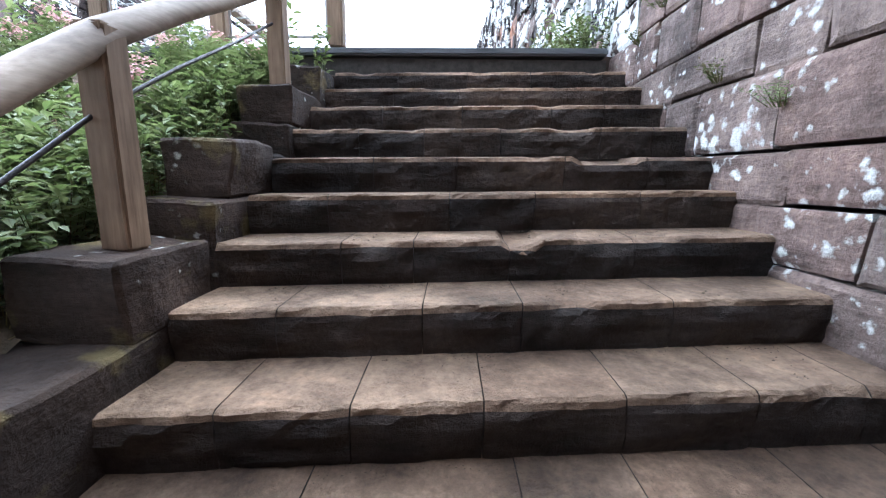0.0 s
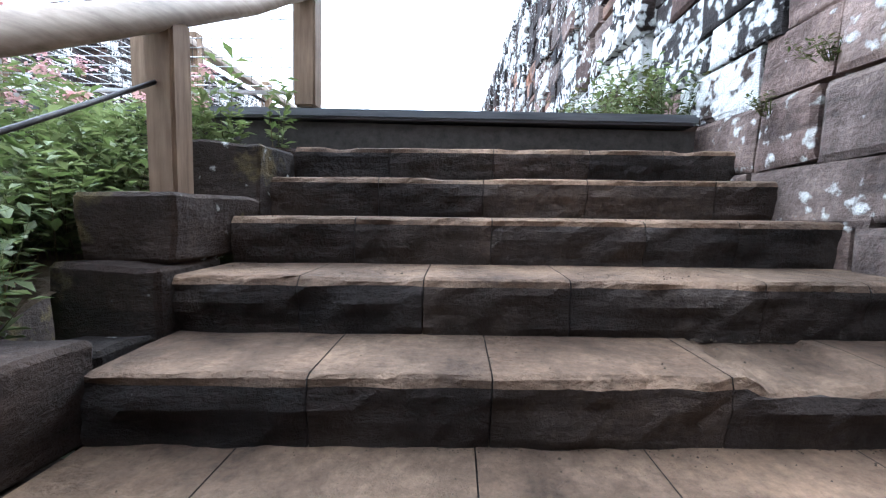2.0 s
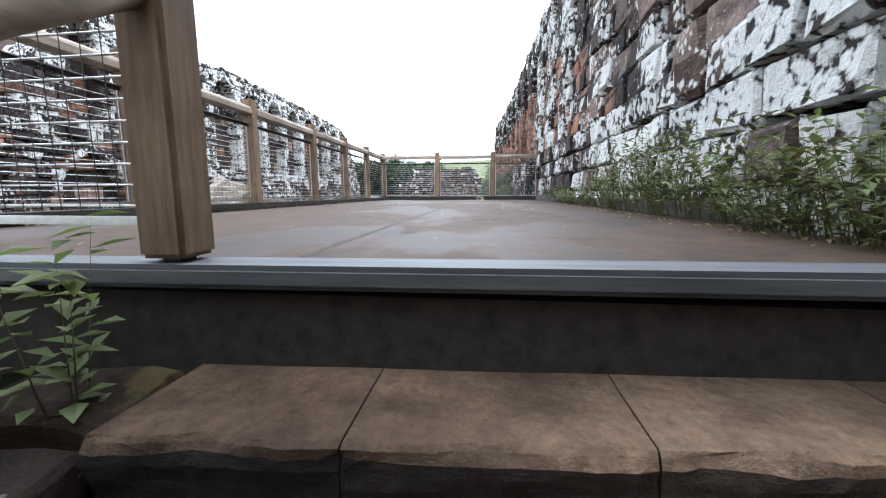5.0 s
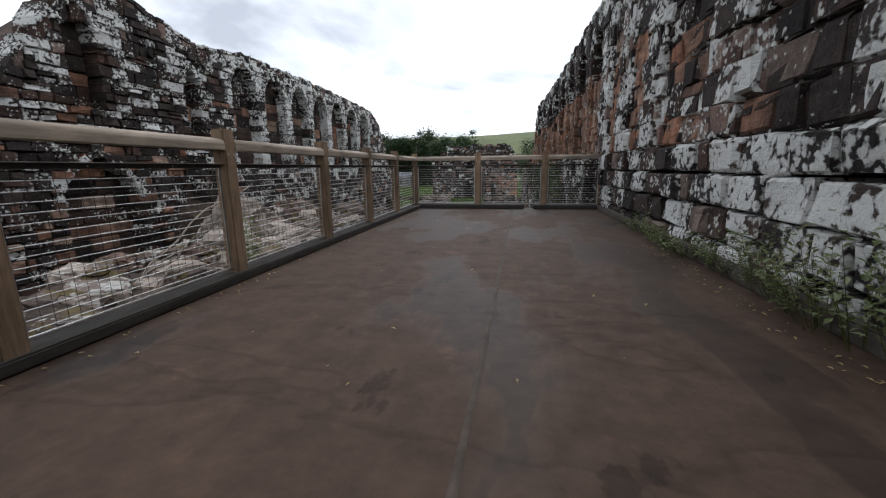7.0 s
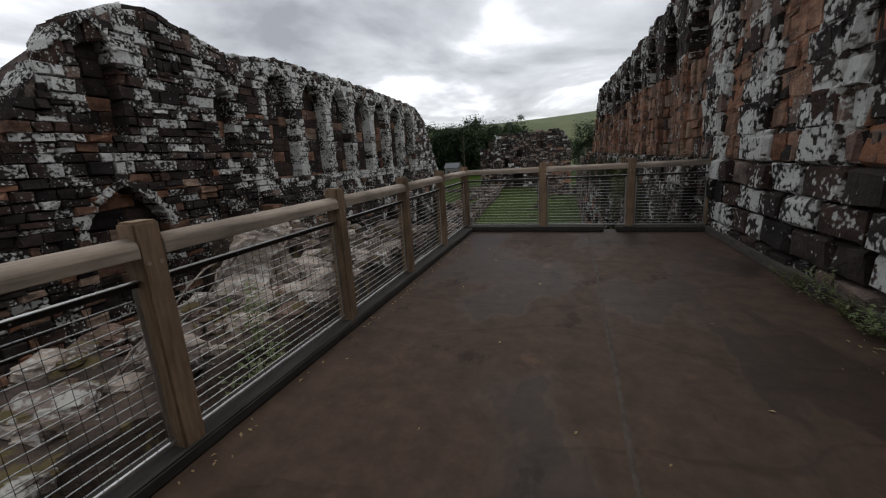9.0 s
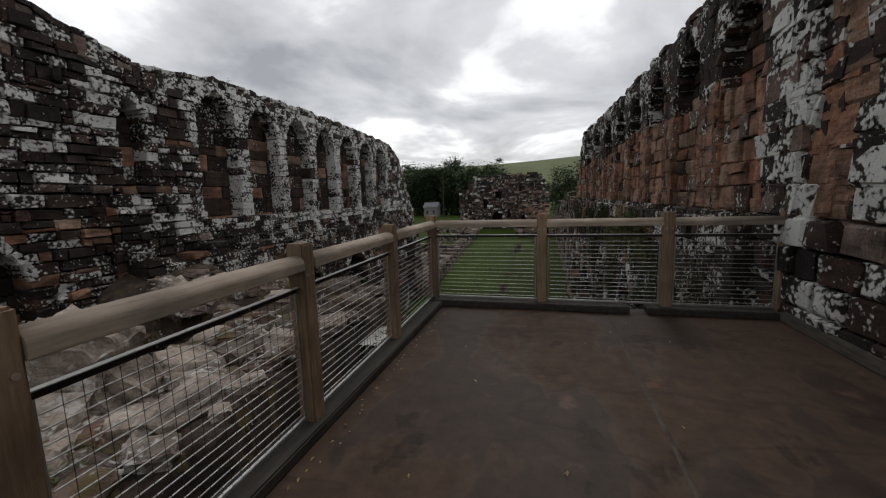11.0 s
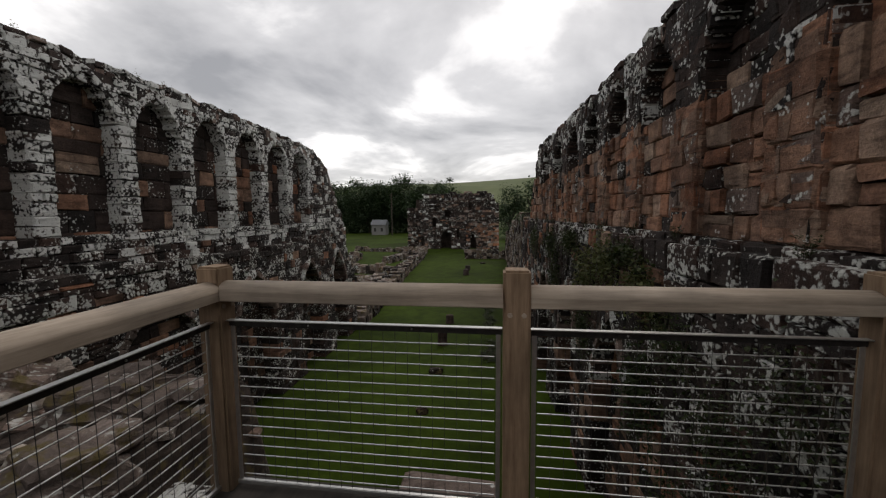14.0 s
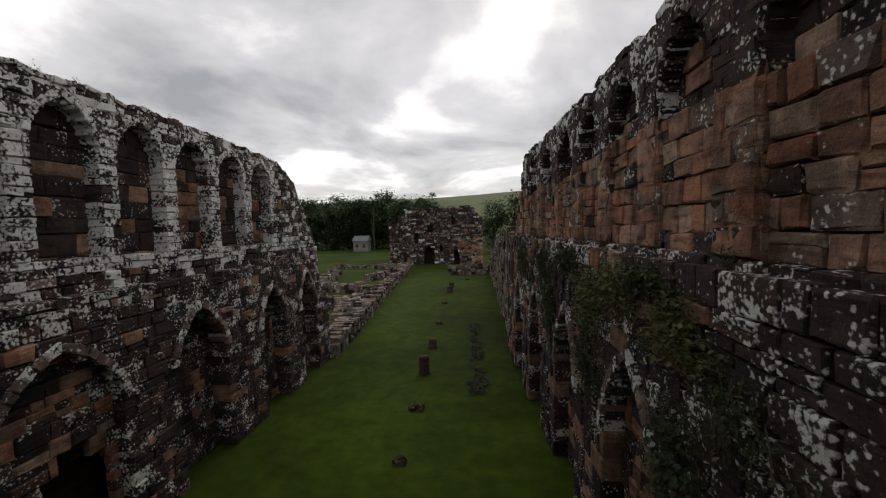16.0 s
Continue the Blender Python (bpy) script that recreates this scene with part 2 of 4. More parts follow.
M_LAWN = plain("mown_grass", (0.02, 0.035, 0.002), (0.042, 0.068, 0.005), 1.3, 0.9, 0, None, 0.6, 0.05, None, 0.12)
M_LAWN.node_tree.nodes["Principled BSDF"].inputs["Specular IOR Level"].default_value = 0.08
M_FIELD = plain("far_pasture", (0.075, 0.095, 0.04), (0.12, 0.135, 0.062), 0.05, 0.95, 0, None, 0)
M_LEAF = leafy("green_leaves", [(0.13, 0.17, 0.07), (0.18, 0.22, 0.1), (0.25, 0.28, 0.16), (0.15, 0.18, 0.09)])
M_LEAF_DRY = leafy("dull_leaves", [(0.06, 0.08, 0.025), (0.09, 0.095, 0.04), (0.11, 0.125, 0.045), (0.13, 0.10, 0.055)])
M_IVY = leafy("ivy_leaves", [(0.016, 0.026, 0.008), (0.028, 0.042, 0.012), (0.04, 0.052, 0.016), (0.035, 0.028, 0.015)])
M_WOOD_LEAF = leafy("woodland_leaves", [(0.028, 0.048, 0.024), (0.042, 0.066, 0.032), (0.055, 0.082, 0.04)])
M_PINK = leafy("pink_valerian_blossom", [(0.6, 0.32, 0.42), (0.66, 0.42, 0.5), (0.52, 0.32, 0.36)])
M_STRAW = leafy("dry_grass_blades", [(0.30, 0.22, 0.11), (0.38, 0.29, 0.16), (0.25, 0.2, 0.1)])
M_BARK = plain("bark", (0.04, 0.032, 0.025), (0.10, 0.08, 0.065), 20, 0.9)

# ---- mesh helpers ----
def mesh_from(name, verts, faces, mats, idx=None, smooth=False):
    me = bpy.data.meshes.new(name)
    me.from_pydata([tuple(v) for v in verts], [], faces)
    for m in mats:
        me.materials.append(m)
    if idx:
        me.polygons.foreach_set("material_index", idx)
    if smooth:
        me.polygons.foreach_set("use_smooth", [True] * len(me.polygons))
    me.update()
    return me


def child(name, me, parent, label="", kind=""):
    ob = new(name, me)
    ob.parent = parent
    return tagged(ob, label, kind=kind)


def part(name, bm, material, parent, label=""):
    me = bpy.data.meshes.new(name)
    bm.to_mesh(me)
    bm.free()
    me.materials.append(material)
    return child(name, me, parent, label)


def box_bm(lo, hi, bevel=0.0, seg=2):
    bm = bmesh.new()
    bmesh.ops.create_cube(bm, size=1.0)
    for v in bm.verts:
        v.co = Vector([(a + b) / 2 + (b - a) * c for a, b, c in zip(lo, hi, v.co)])
    if bevel:
        bmesh.ops.bevel(bm, geom=bm.edges[:], offset=bevel, segments=seg, affect="EDGES")
    return bm


def empty(name, at=(0, 0, 0), label="", category="", group="", kind=""):
    ob = new(name)
    ob.location = at
    ob.empty_display_size = 0.2
    return tagged(ob, label, category, group, kind)


class Lump:
    """Collects many stones into one mesh."""
    def __init__(self):
        self.v, self.f, self.i = [], [], []

    def add(self, verts, faces, mat):
        k = len(self.v)
        self.v += verts
        self.f += [tuple(a + k for a in f) for f in faces]
        self.i += [mat] * len(faces)

    def mesh(self, name, mats):
        return mesh_from(name, self.v, self.f, mats, self.i)


def ashlar(q, x, side, depth, rng, rough=0.02, joint=0.007):
    """One dressed stone: q is its four corners (y, z) in the wall's face, counted round; x the face, side the way that it looks (+1 or -1 along x)."""
    cy, cz = sum(p[0] for p in q) / 4, sum(p[1] for p in q) / 4
    q = [(p[0] + (joint if p[0] < cy else -joint), p[1] + (joint if p[1] < cz else -joint)) for p in q]
    out = rng.uniform(-0.35, 0.6) * rough
    verts, faces = [], []
    for i in range(4):
        for j in range(4):
            u, w = (0, 0.07, 0.93, 1)[i], (0, 0.09, 0.91, 1)[j]
            y = (q[0][0] * (1 - u) + q[1][0] * u) * (1 - w) + (q[3][0] * (1 - u) + q[2][0] * u) * w
            z = (q[0][1] * (1 - u) + q[1][1] * u) * (1 - w) + (q[3][1] * (1 - u) + q[2][1] * u) * w
            rim = i in (0, 3) or j in (0, 3)
            d = -0.006 - rng.random() ** 2 * rough if rim else out + rng.uniform(-0.3, 0.6) * rough
            e = 0.004 if rough < 0.02 else 0.02
            verts.append((x + side * d, y + rng.uniform(-e, e), z + rng.uniform(-e, e)))
    for i in range(3):
        for j in range(3):
            f = (i * 4 + j, (i + 1) * 4 + j, (i + 1) * 4 + j + 1, i * 4 + j + 1)
            faces.append(f if side > 0 else f[::-1])
    ring = [0, 4, 8, 12, 13, 14, 15, 11, 7, 3, 2, 1]
    k = len(verts)
    for a in ring:
        verts.append((x - side * depth, verts[a][1], verts[a][2]))
    for a in range(12):
        b = (a + 1) % 12
        f = (ring[b], ring[a], k + a, k + b)
        faces.append(f if side > 0 else f[::-1])
    return verts, faces


def arch_half(z, a):
    """Half the width of a pointed opening a = (centre, half width, sill, spring, apex) at the height z."""
    c, w, sill, spring, apex = a
    if z < sill or z > apex:
        return 0.0
    return w if z < spring else w * (1 - ((z - spring) / (apex - spring)) ** 1.9) ** 0.85


def courses(rng, y0, y1, z0, z1, h, length, holes, top, low=None, even=False):
    """The stones of a coursed wall, as corners (y, z), round pointed openings and under a broken top."""
    z = z0
    while z < z1:
        dz = h * (rng.uniform(0.78, 1.25) if even else rng.uniform(0.65, 1.4))
        if z + dz > z1 - 0.5 * h:
            dz = z1 - z
        zm = z + dz / 2
        cuts = sorted((a[0] - arch_half(zm, a), a[0] + arch_half(zm, a)) for a in holes if arch_half(zm, a) > 0.04)
        spans, y = [], y0
        for c0, c1 in cuts:
            spans.append((y, c0))
            y = c1
        spans.append((y, y1))
        for s0, s1 in spans:
            y = s0
            while y < s1 - 0.03:
                d = length * (rng.uniform(0.55, 1.5) if even else rng.uniform(0.45, 1.75))
                if y + d > s1 - 0.4 * length:
                    d = s1 - y
                if zm < top(y + d / 2) + rng.uniform(-0.1, 0.06) and (low is None or zm > low(y + d / 2)):
                    if rng.random() < (0.05 if even else 0.16) and dz > 0.2:
                        zc = z + dz * rng.uniform(0.35, 0.65)
                        yield [(y, z), (y + d, z), (y + d, zc), (y, zc)]
                        yield [(y, zc), (y + d, zc), (y + d, z + dz), (y, z + dz)]
                    else:
                        e = 0.018
                        yield [(y, z + rng.uniform(-e, e)), (y + d, z + rng.uniform(-e, e)), (y + d + rng.uniform(-e, e), z + dz), (y + rng.uniform(-e, e), z + dz)]
                y += d
        z += dz


def voussoirs(a, n=7, ring=0.22):
    """The arch stones round the head of an opening."""
    c, w, sill, spring, apex = a
    for s in (-1, 1):
        pts = [(spring + (apex - spring) * (k / n) ** 0.8) for k in range(n + 1)]
        for k in range(n):
            za, zb = pts[k], pts[k + 1]
            ha, hb = arch_half(za, a), arch_half(zb - 1e-4, a)
            if k == n - 1:
                hb = 0.0
            fa, fb = k / n, (k + 1) / n
            oa = (ha + ring * (1 - fa * 0.7), za + ring * fa)
            ob = (hb + ring * (1 - fb * 0.7) * (0 if k == n - 1 else 1), zb + ring * fb)
            q = [(c + s * ha, za), (c + s * oa[0], oa[1]), (c + s * ob[0], ob[1]), (c + s * hb, zb)]
            yield q


def build_wall(name, label, x_of, side, stones, pick, mats, seed, depth=0.45, rough=0.02, near=None, arch_stones=(), proud=0.03, ring=(2, 0)):
    """A stone wall: the stones that near() chooses as pieces of their own, the rest as one mesh."""
    rng = random.Random(seed)
    wall = empty(name, (0, 0, 0), label, "stone wall", kind="structure")
    lump, n = Lump(), 0
    arch_stones = list(arch_stones)
    for q, arch in [(q, False) for q in stones] + [(q, True) for q in arch_stones]:
        cy, cz = sum(p[0] for p in q) / 4, sum(p[1] for p in q) / 4
        v, f = ashlar(q, x_of(cy, cz) + (side * proud if arch else 0), side, depth, rng, (rough * (1.8 if cy < 20 or side < 0 and cz > 1.3 else 1.0)) if cy > 6.6 or side > 0 else 0.012, (0.013 if side < 0 else 0.008) if cy > 6.6 or side > 0 else 0.005)
        k = rng.choices(ring, (3, 2))[0] if arch else pick(cy, cz, rng)
        if near and n < 300 and near(cy, cz):
            o = Vector((x_of(cy, cz), cy, cz))
            ob = child("stone", mesh_from("stone", [Vector(p) - o for p in v], f, [mats[k]]), wall)
            ob.location = o
            n += 1
        else:
            lump.add(v, f, k)
    child("stonework", lump.mesh("stonework", mats), wall, kind="stuff")
    return wall


def slab(name, lo, hi, material, parent, label=""):
    return part(name, box_bm(lo, hi), material, parent, label)


def vnoise(x, y, z=0.0):
    return noise.noise(Vector((x, y, z)))


# ---- ground and distance ----
LAWN = -5.7
me = mesh_from("ground", [(-1500, -400, LAWN), (1500, -400, LAWN), (1500, 2500, LAWN), (-1500, 2500, LAWN)], [(0, 1, 2, 3)], [M_LAWN])
tagged(new("ground", me), "wide mown green lawn and meadow ground", "grass", kind="structure")


def grid_mesh(name, x0, x1, nx, y0, y1, ny, height, material, smooth=True):
    v = [(x0 + (x1 - x0) * i / nx, y0 + (y1 - y0) * j / ny, 0) for j in range(ny + 1) for i in range(nx + 1)]
    v = [(x, y, height(x, y)) for x, y, _ in v]
    f = [(j * (nx + 1) + i, j * (nx + 1) + i + 1, (j + 1) * (nx + 1) + i + 1, (j + 1) * (nx + 1) + i) for j in range(ny) for i in range(nx)]
    return mesh_from(name, v, f, [material], None, smooth)


def hill(x, y):
    rise = max(0.0, min(1.0, (y - 190) / 330))
    tilt = 1 + 0.0008 * (x + 40)
    return LAWN - 0.5 + 46 * rise * rise * (3 - 2 * rise) * max(0.3, tilt) + 2 * vnoise(x * 0.01, y * 0.01)


tagged(new("hill", grid_mesh("hill", -700, 700, 60, 180, 640, 30, hill, M_FIELD)), "gently sloping pale green pasture hill", "hill", kind="structure")

# ---- right-hand church wall ----
R_LINE = [(-9, 1.82), (5.0, 1.82), (5.5, 1.8), (7.0, 1.9), (9.0, 1.97), (11.5, 1.95), (14.0, 1.84), (17.0, 1.76), (20.0, 1.62), (25.0, 1.49), (29.0, 1.3), (34.0, 0.95), (40.0, 0.58), (60, 0.0)]
def right_face(y):
    for (a, xa), (b, xb) in zip(R_LINE, R_LINE[1:]):
        if y <= b:
            return xa + (xb - xa) * (y - a) / (b - a)
    return R_LINE[-1][1]


PLINTH = 1.3
PIERS = [(9.05, 9.5), (11.05, 11.6), (13.3, 13.75), (14.9, 15.3), (16.45, 17.1)]
R_NICHES = [(18.15, 0.66, PLINTH, 3.75, 4.75), (20.25, 0.68, PLINTH, 3.75, 4.82), (22.5, 0.74, PLINTH, 3.7, 4.86), (24.75, 0.74, PLINTH, 3.7, 4.86), (26.9, 0.7, PLINTH, 3.7, 4.86), (29.1, 0.7, PLINTH, 3.7, 4.86), (31.5, 0.7, PLINTH, 3.7, 4.86), (33.9, 0.7, PLINTH, 3.7, 4.84)]
R_TOP = lambda y: 5.12 + 0.1 * vnoise(y * 1.3, 3) - max(0, (y - 36.4)) * 1.25
rng = random.Random(5)


def on_pier(y):
    return any(a < y < b for a, b in PIERS)


def right_x(y, z):
    """The wall's face: a plinth, flat piers and slightly uneven bays."""
    wave = 0.03 * max(0.0, vnoise(y * 0.9, z * 0.6, 2.0)) if y > 7 else 0.0
    if z < PLINTH + 0.08 * math.sin(y * 1.7) and y > 6.6:
        return right_face(y) - 0.13 - wave
    return right_face(y) - (0.09 if on_pier(y) else 0.0) - wave


def right_pick(y, z, r):
    if z < PLINTH:
        return r.choices((4, 0, 2), (6, 2, 0.6))[0] if y > 17.3 else r.choices((2, 0, 3), (2.6, 4, 1) if y > 10.7 else (7, 1.2, 0.8) if y > 6.5 else (4, 0.5, 3) if y > 5.4 and z > 0 else (0.0, 0.0, 6))[0]
    if y < 7.5:
        return r.choices((3, 2, 0), (5, 2, 1))[0]
    if on_pier(y):
        return r.choices((2, 0, 3), (6, 2, 1))[0]
    soot = 3.35 + 0.5 * vnoise(y * 0.35, 4.0)
    if z > 4.75:
        return r.choices((2, 0, 3), (3.5, 5, 1))[0]
    if z > soot:
        return r.choices((0, 2), (8, 1.3))[0]
    if y > 13.7:
        return r.choices((1, 0, 3), (8, 0.9, 1.2))[0]
    return r.choices((0, 1, 2, 3), (5, 1.6, 1.2, 2.6))[0]


STONES = [M_DARK, M_RED, M_WHITE, M_GREY, M_SPECK]
upper = list(courses(rng, -1.5, 6.6, -2.7, 5.2, 0.3, 0.56, [], R_TOP, None, True))
upper += list(courses(rng, 6.6, 40.2, -0.7, PLINTH, 0.33, 0.5, [], R_TOP, lambda y: -0.6 if y < 18 else 0.9, True))
cuts = [6.6] + [e for p in PIERS for e in p] + [40.2]
for a, b in zip(cuts, cuts[1:]):
    upper += list(courses(rng, a, b, PLINTH, 5.0, 0.36, 0.5, R_NICHES, lambda y: 9 if y < 36.4 else R_TOP(y), None, True))
upper += list(courses(rng, 6.6, 36.4, 5.004, 5.18, 0.17, 0.4, [], lambda y: 9 if vnoise(y * 1.7, 3) > -0.25 else 0))
wall_r = build_wall("wall_right", "tall ruined red sandstone church wall with lichen", right_x, -1, upper, right_pick, STONES, 11, 0.45, 0.035, ring=(0, 2),
                    near=lambda y, z: 6.2 < y < 18.5 and 0 < z < 4.4, arch_stones=[q for a in R_NICHES for q in voussoirs(a, 7, 0.17)], proud=0.03)
v = []
prof = [-2, 5, 10, 15, 20, 25, 30, 35, 36.2]
for y in prof:
    fx = right_face(y) + 0.44
    v += [(fx, y, -6), (fx, y, 4.95), (fx + 1.0, y, 4.95), (fx + 1.0, y, -6)]
f = [(4 * k + a, 4 * k + (a + 1) % 4, 4 * k + 4 + (a + 1) % 4, 4 * k + 4 + a) for k in range(len(prof) - 1) for a in range(4)] + [(0, 1, 2, 3), tuple(4 * (len(prof) - 1) + a for a in (3, 2, 1, 0))]
child("core", mesh_from("core", v, f, [M_CORE]), wall_r)

# filling of the blind arches: nearly flush red stone below, a deep hollow in the head
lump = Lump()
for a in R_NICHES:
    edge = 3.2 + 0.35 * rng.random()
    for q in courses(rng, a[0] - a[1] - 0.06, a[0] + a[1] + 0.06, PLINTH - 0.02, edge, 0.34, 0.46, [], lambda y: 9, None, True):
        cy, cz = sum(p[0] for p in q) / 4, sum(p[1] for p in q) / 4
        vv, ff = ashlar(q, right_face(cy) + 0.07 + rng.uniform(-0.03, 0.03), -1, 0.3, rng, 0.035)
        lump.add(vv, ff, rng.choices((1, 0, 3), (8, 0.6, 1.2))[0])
    # shade of the hollow head is put into its stones, mostly dark ones
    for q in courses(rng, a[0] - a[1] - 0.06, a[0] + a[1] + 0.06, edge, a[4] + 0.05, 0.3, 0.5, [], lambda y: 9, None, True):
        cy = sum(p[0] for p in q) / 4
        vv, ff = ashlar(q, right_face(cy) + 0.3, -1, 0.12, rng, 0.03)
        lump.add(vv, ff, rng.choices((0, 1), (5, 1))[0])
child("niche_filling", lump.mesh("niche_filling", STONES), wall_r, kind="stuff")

# lower stage below the ledge, towards the lawn
RL_ARCH = [(23.5, 1.15, -5.7, -2.6, -0.72), (27.8, 1.05, -5.7, -2.6, -0.68), (31.9, 1.0, -5.7, -2.6, -0.7), (35.8, 0.95, -5.7, -2.6, -0.75)]
def rlow_x(y, z):
    return right_face(y) - 0.35 - 0.05 * max(0, -z) * 0.6
low_stones = courses(rng, 17.2, 40.2, -5.7, 1.2, 0.36, 0.6, RL_ARCH, lambda y: 1.25 + 0.15 * vnoise(y, 8))
wall_rl = build_wall("wall_right_lower", "dark weathered lower church wall with pointed arches", rlow_x, -1, low_stones,
                     lambda y, z, r: r.choices((0, 4, 1), (2, 7, 0.8) if y < 21 else (7, 1.5, 2))[0], STONES, 12, arch_stones=[q for a in RL_ARCH for q in voussoirs(a, 8, 0.24)], proud=0.09, ring=(3, 2), depth=0.6,
                     near=lambda y, z: 17 < y < 27 and -3 < z)
for a in RL_ARCH:
    sl = [q for q in courses(rng, a[0] - a[1], a[0] + a[1], -5.7, a[4], 0.34, 0.5, [], lambda y: 9)]
    lump = Lump()
    for q in sl:
        cy, cz = q[0][0] + 0.2, q[0][1] + 0.1
        vv, ff = ashlar(q, rlow_x(cy, cz) + 0.42, -1, 0.2, rng, 0.03)
        lump.add(vv, ff, rng.choices((0, 1), (3, 2))[0])
    child("arch_infill", lump.mesh("arch_infill", STONES), wall_rl, kind="stuff")

# ---- left-hand arcaded wall ----
LX = -10.72
def l_top(y):
    pts = [(13.1, 3.0), (13.9, 4.2), (14.4, 4.95), (15.1, 5.2), (15.4, 5.45), (16.4, 5.62), (17.2, 5.37), (18.2, 5.05), (19.7, 5.15), (20.5, 5.32), (25.6, 5.28), (30, 5.16), (34, 4.92), (35.5, 4.1), (36.9, 2.1), (37.9, 0.8)]
    if y <= pts[0][0]:
        return 2.3 + 0.3 * vnoise(y * 1.5, 6) if y < 13.0 else pts[0][1]
    for (a, za), (b, zb) in zip(pts, pts[1:]):
        if y <= b:
            return za + (zb - za) * (y - a) / (b - a) + 0.12 * vnoise(y * 1.7, 1)
    return pts[-1][1]
L_NICHES = [(14.75, 0.95, -3.6, 0.3, 1.4), (14.8, 0.36, 2.6, 4.4, 4.95), (18.05, 0.3, 2.2, 3.7, 4.15)] + [(20.6 + 1.97 * k, 0.73, 1.25, 4.0 - 0.03 * k, 4.98 - 0.05 * k) for k in range(7)]
rng = random.Random(21)
def left_pick(y, z, r):
    arch = min(abs(y - a[0]) for a in L_NICHES[3:])
    if 0.85 < z < 1.4 and y > 19:
        return r.choices((2, 0), (9, 1))[0]
    if y > 19 and z > 1.3 and 0.6 < arch < 1.05:
        return r.choices((2, 0), (12, 0.8))[0]
    if y > 19 and z > 4.6:
        return r.choices((2, 0, 3), (9, 1.5, 1))[0]
    if z < 1.6 and y < 17.5:
        return r.choices((0, 1, 2), (5, 3, 1))[0]
    return r.choices((0, 2, 3, 1), (7, 3.4, 0.4, 0.3))[0]
st = courses(rng, 8.5, 37.9, -3.6, 5.8, 0.225, 0.34, L_NICHES, lambda y: l_top(y) - (0.18 if y > 13 else 0), lambda y: -3.7 if y < 17.6 else -0.4)
wall_l = build_wall("wall_left", "ruined arcaded sandstone wall with white lichen", lambda y, z: LX, 1, st, left_pick, STONES, 22, 0.5, 0.045, ring=(2, 2),
                    near=lambda y, z: 19.6 < y < 24 and z > 1.2, arch_stones=[q for a in L_NICHES for q in voussoirs(a, 7, 0.2)])
coping, y = Lump(), 13.15
while y < 37.6:
    d = rng.uniform(0.16, 0.42)
    if abs(l_top(y + d) - l_top(y)) < 0.5:
        za, zb, k = l_top(y) + rng.uniform(-0.03, 0.03), l_top(y + d) + rng.uniform(-0.03, 0.03), rng.uniform(0.06, 0.16)
        for lo, hi in ((k, -0.03), (0.55, k)):
            vv, ff = ashlar([(y, za - lo), (y + d, zb - lo), (y + d, zb - hi), (y, za - hi)], LX - rng.uniform(0.0, 0.07), 1, 0.75, rng, 0.045)
            coping.add(vv, ff, rng.choices((0, 2, 3), (4, 4, 1))[0])
    y += d
child("coping", coping.mesh("coping", STONES), wall_l, kind="stuff")
# niche backs: shade put into the choice of darker stones, darkest in the heads
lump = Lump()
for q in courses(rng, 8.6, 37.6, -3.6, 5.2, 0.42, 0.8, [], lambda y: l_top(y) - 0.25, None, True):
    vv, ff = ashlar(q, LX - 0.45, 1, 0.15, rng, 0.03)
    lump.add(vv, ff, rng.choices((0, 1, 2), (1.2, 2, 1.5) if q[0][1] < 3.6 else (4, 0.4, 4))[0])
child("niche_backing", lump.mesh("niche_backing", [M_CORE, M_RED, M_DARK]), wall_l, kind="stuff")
v, f = [], []
prof = [8.6 + 0.9 * k for k in range(33)]
for y in prof:
    z = l_top(y) - 0.3
    v += [(LX - 0.62, y, -6), (LX - 0.62, y, z), (LX - 1.7, y, z), (LX - 1.7, y, -6)]
f = [(4 * k + a, 4 * k + (a + 1) % 4, 4 * k + 4 + (a + 1) % 4, 4 * k + 4 + a) for k in range(len(prof) - 1) for a in range(4)] + [(0, 1, 2, 3), tuple(4 * (len(prof) - 1) + a for a in (3, 2, 1, 0))]
child("core", mesh_from("core", v, f, [M_CORE]), wall_l)

LL_ARCH = [(23.6, 1.3, -5.7, -2.1, -0.66), (27.8, 1.12, -5.7, -2.1, -0.58), (32.2, 1.0, -5.7, -2.2, -0.66), (35.7, 0.9, -5.7, -2.2, -0.35)]
def llow_x(y, z):
    return -10.15 + 0.05 * max(0, -z) + (y - 20) * -0.02
st = courses(rng, 17.5, 38.3, -5.7, 0.6, 0.27, 0.42, LL_ARCH, lambda y: 0.42 + 0.25 * vnoise(y, 2) - max(0, y - 36.4) * 1.2)
wall_ll = build_wall("wall_left_lower", "dark lower church wall with pointed doorways", llow_x, 1, st, lambda y, z, r: r.choices((0, 4, 1), (7, 2, 0.9) if z < -0.6 else (3, 6, 0.5))[0], STONES, 23,
                     0.7, 0.05, near=lambda y, z: 20 < y < 28 and z > -4, arch_stones=[q for a in LL_ARCH for q in voussoirs(a, 9, 0.22)], proud=0.1, ring=(3, 2))
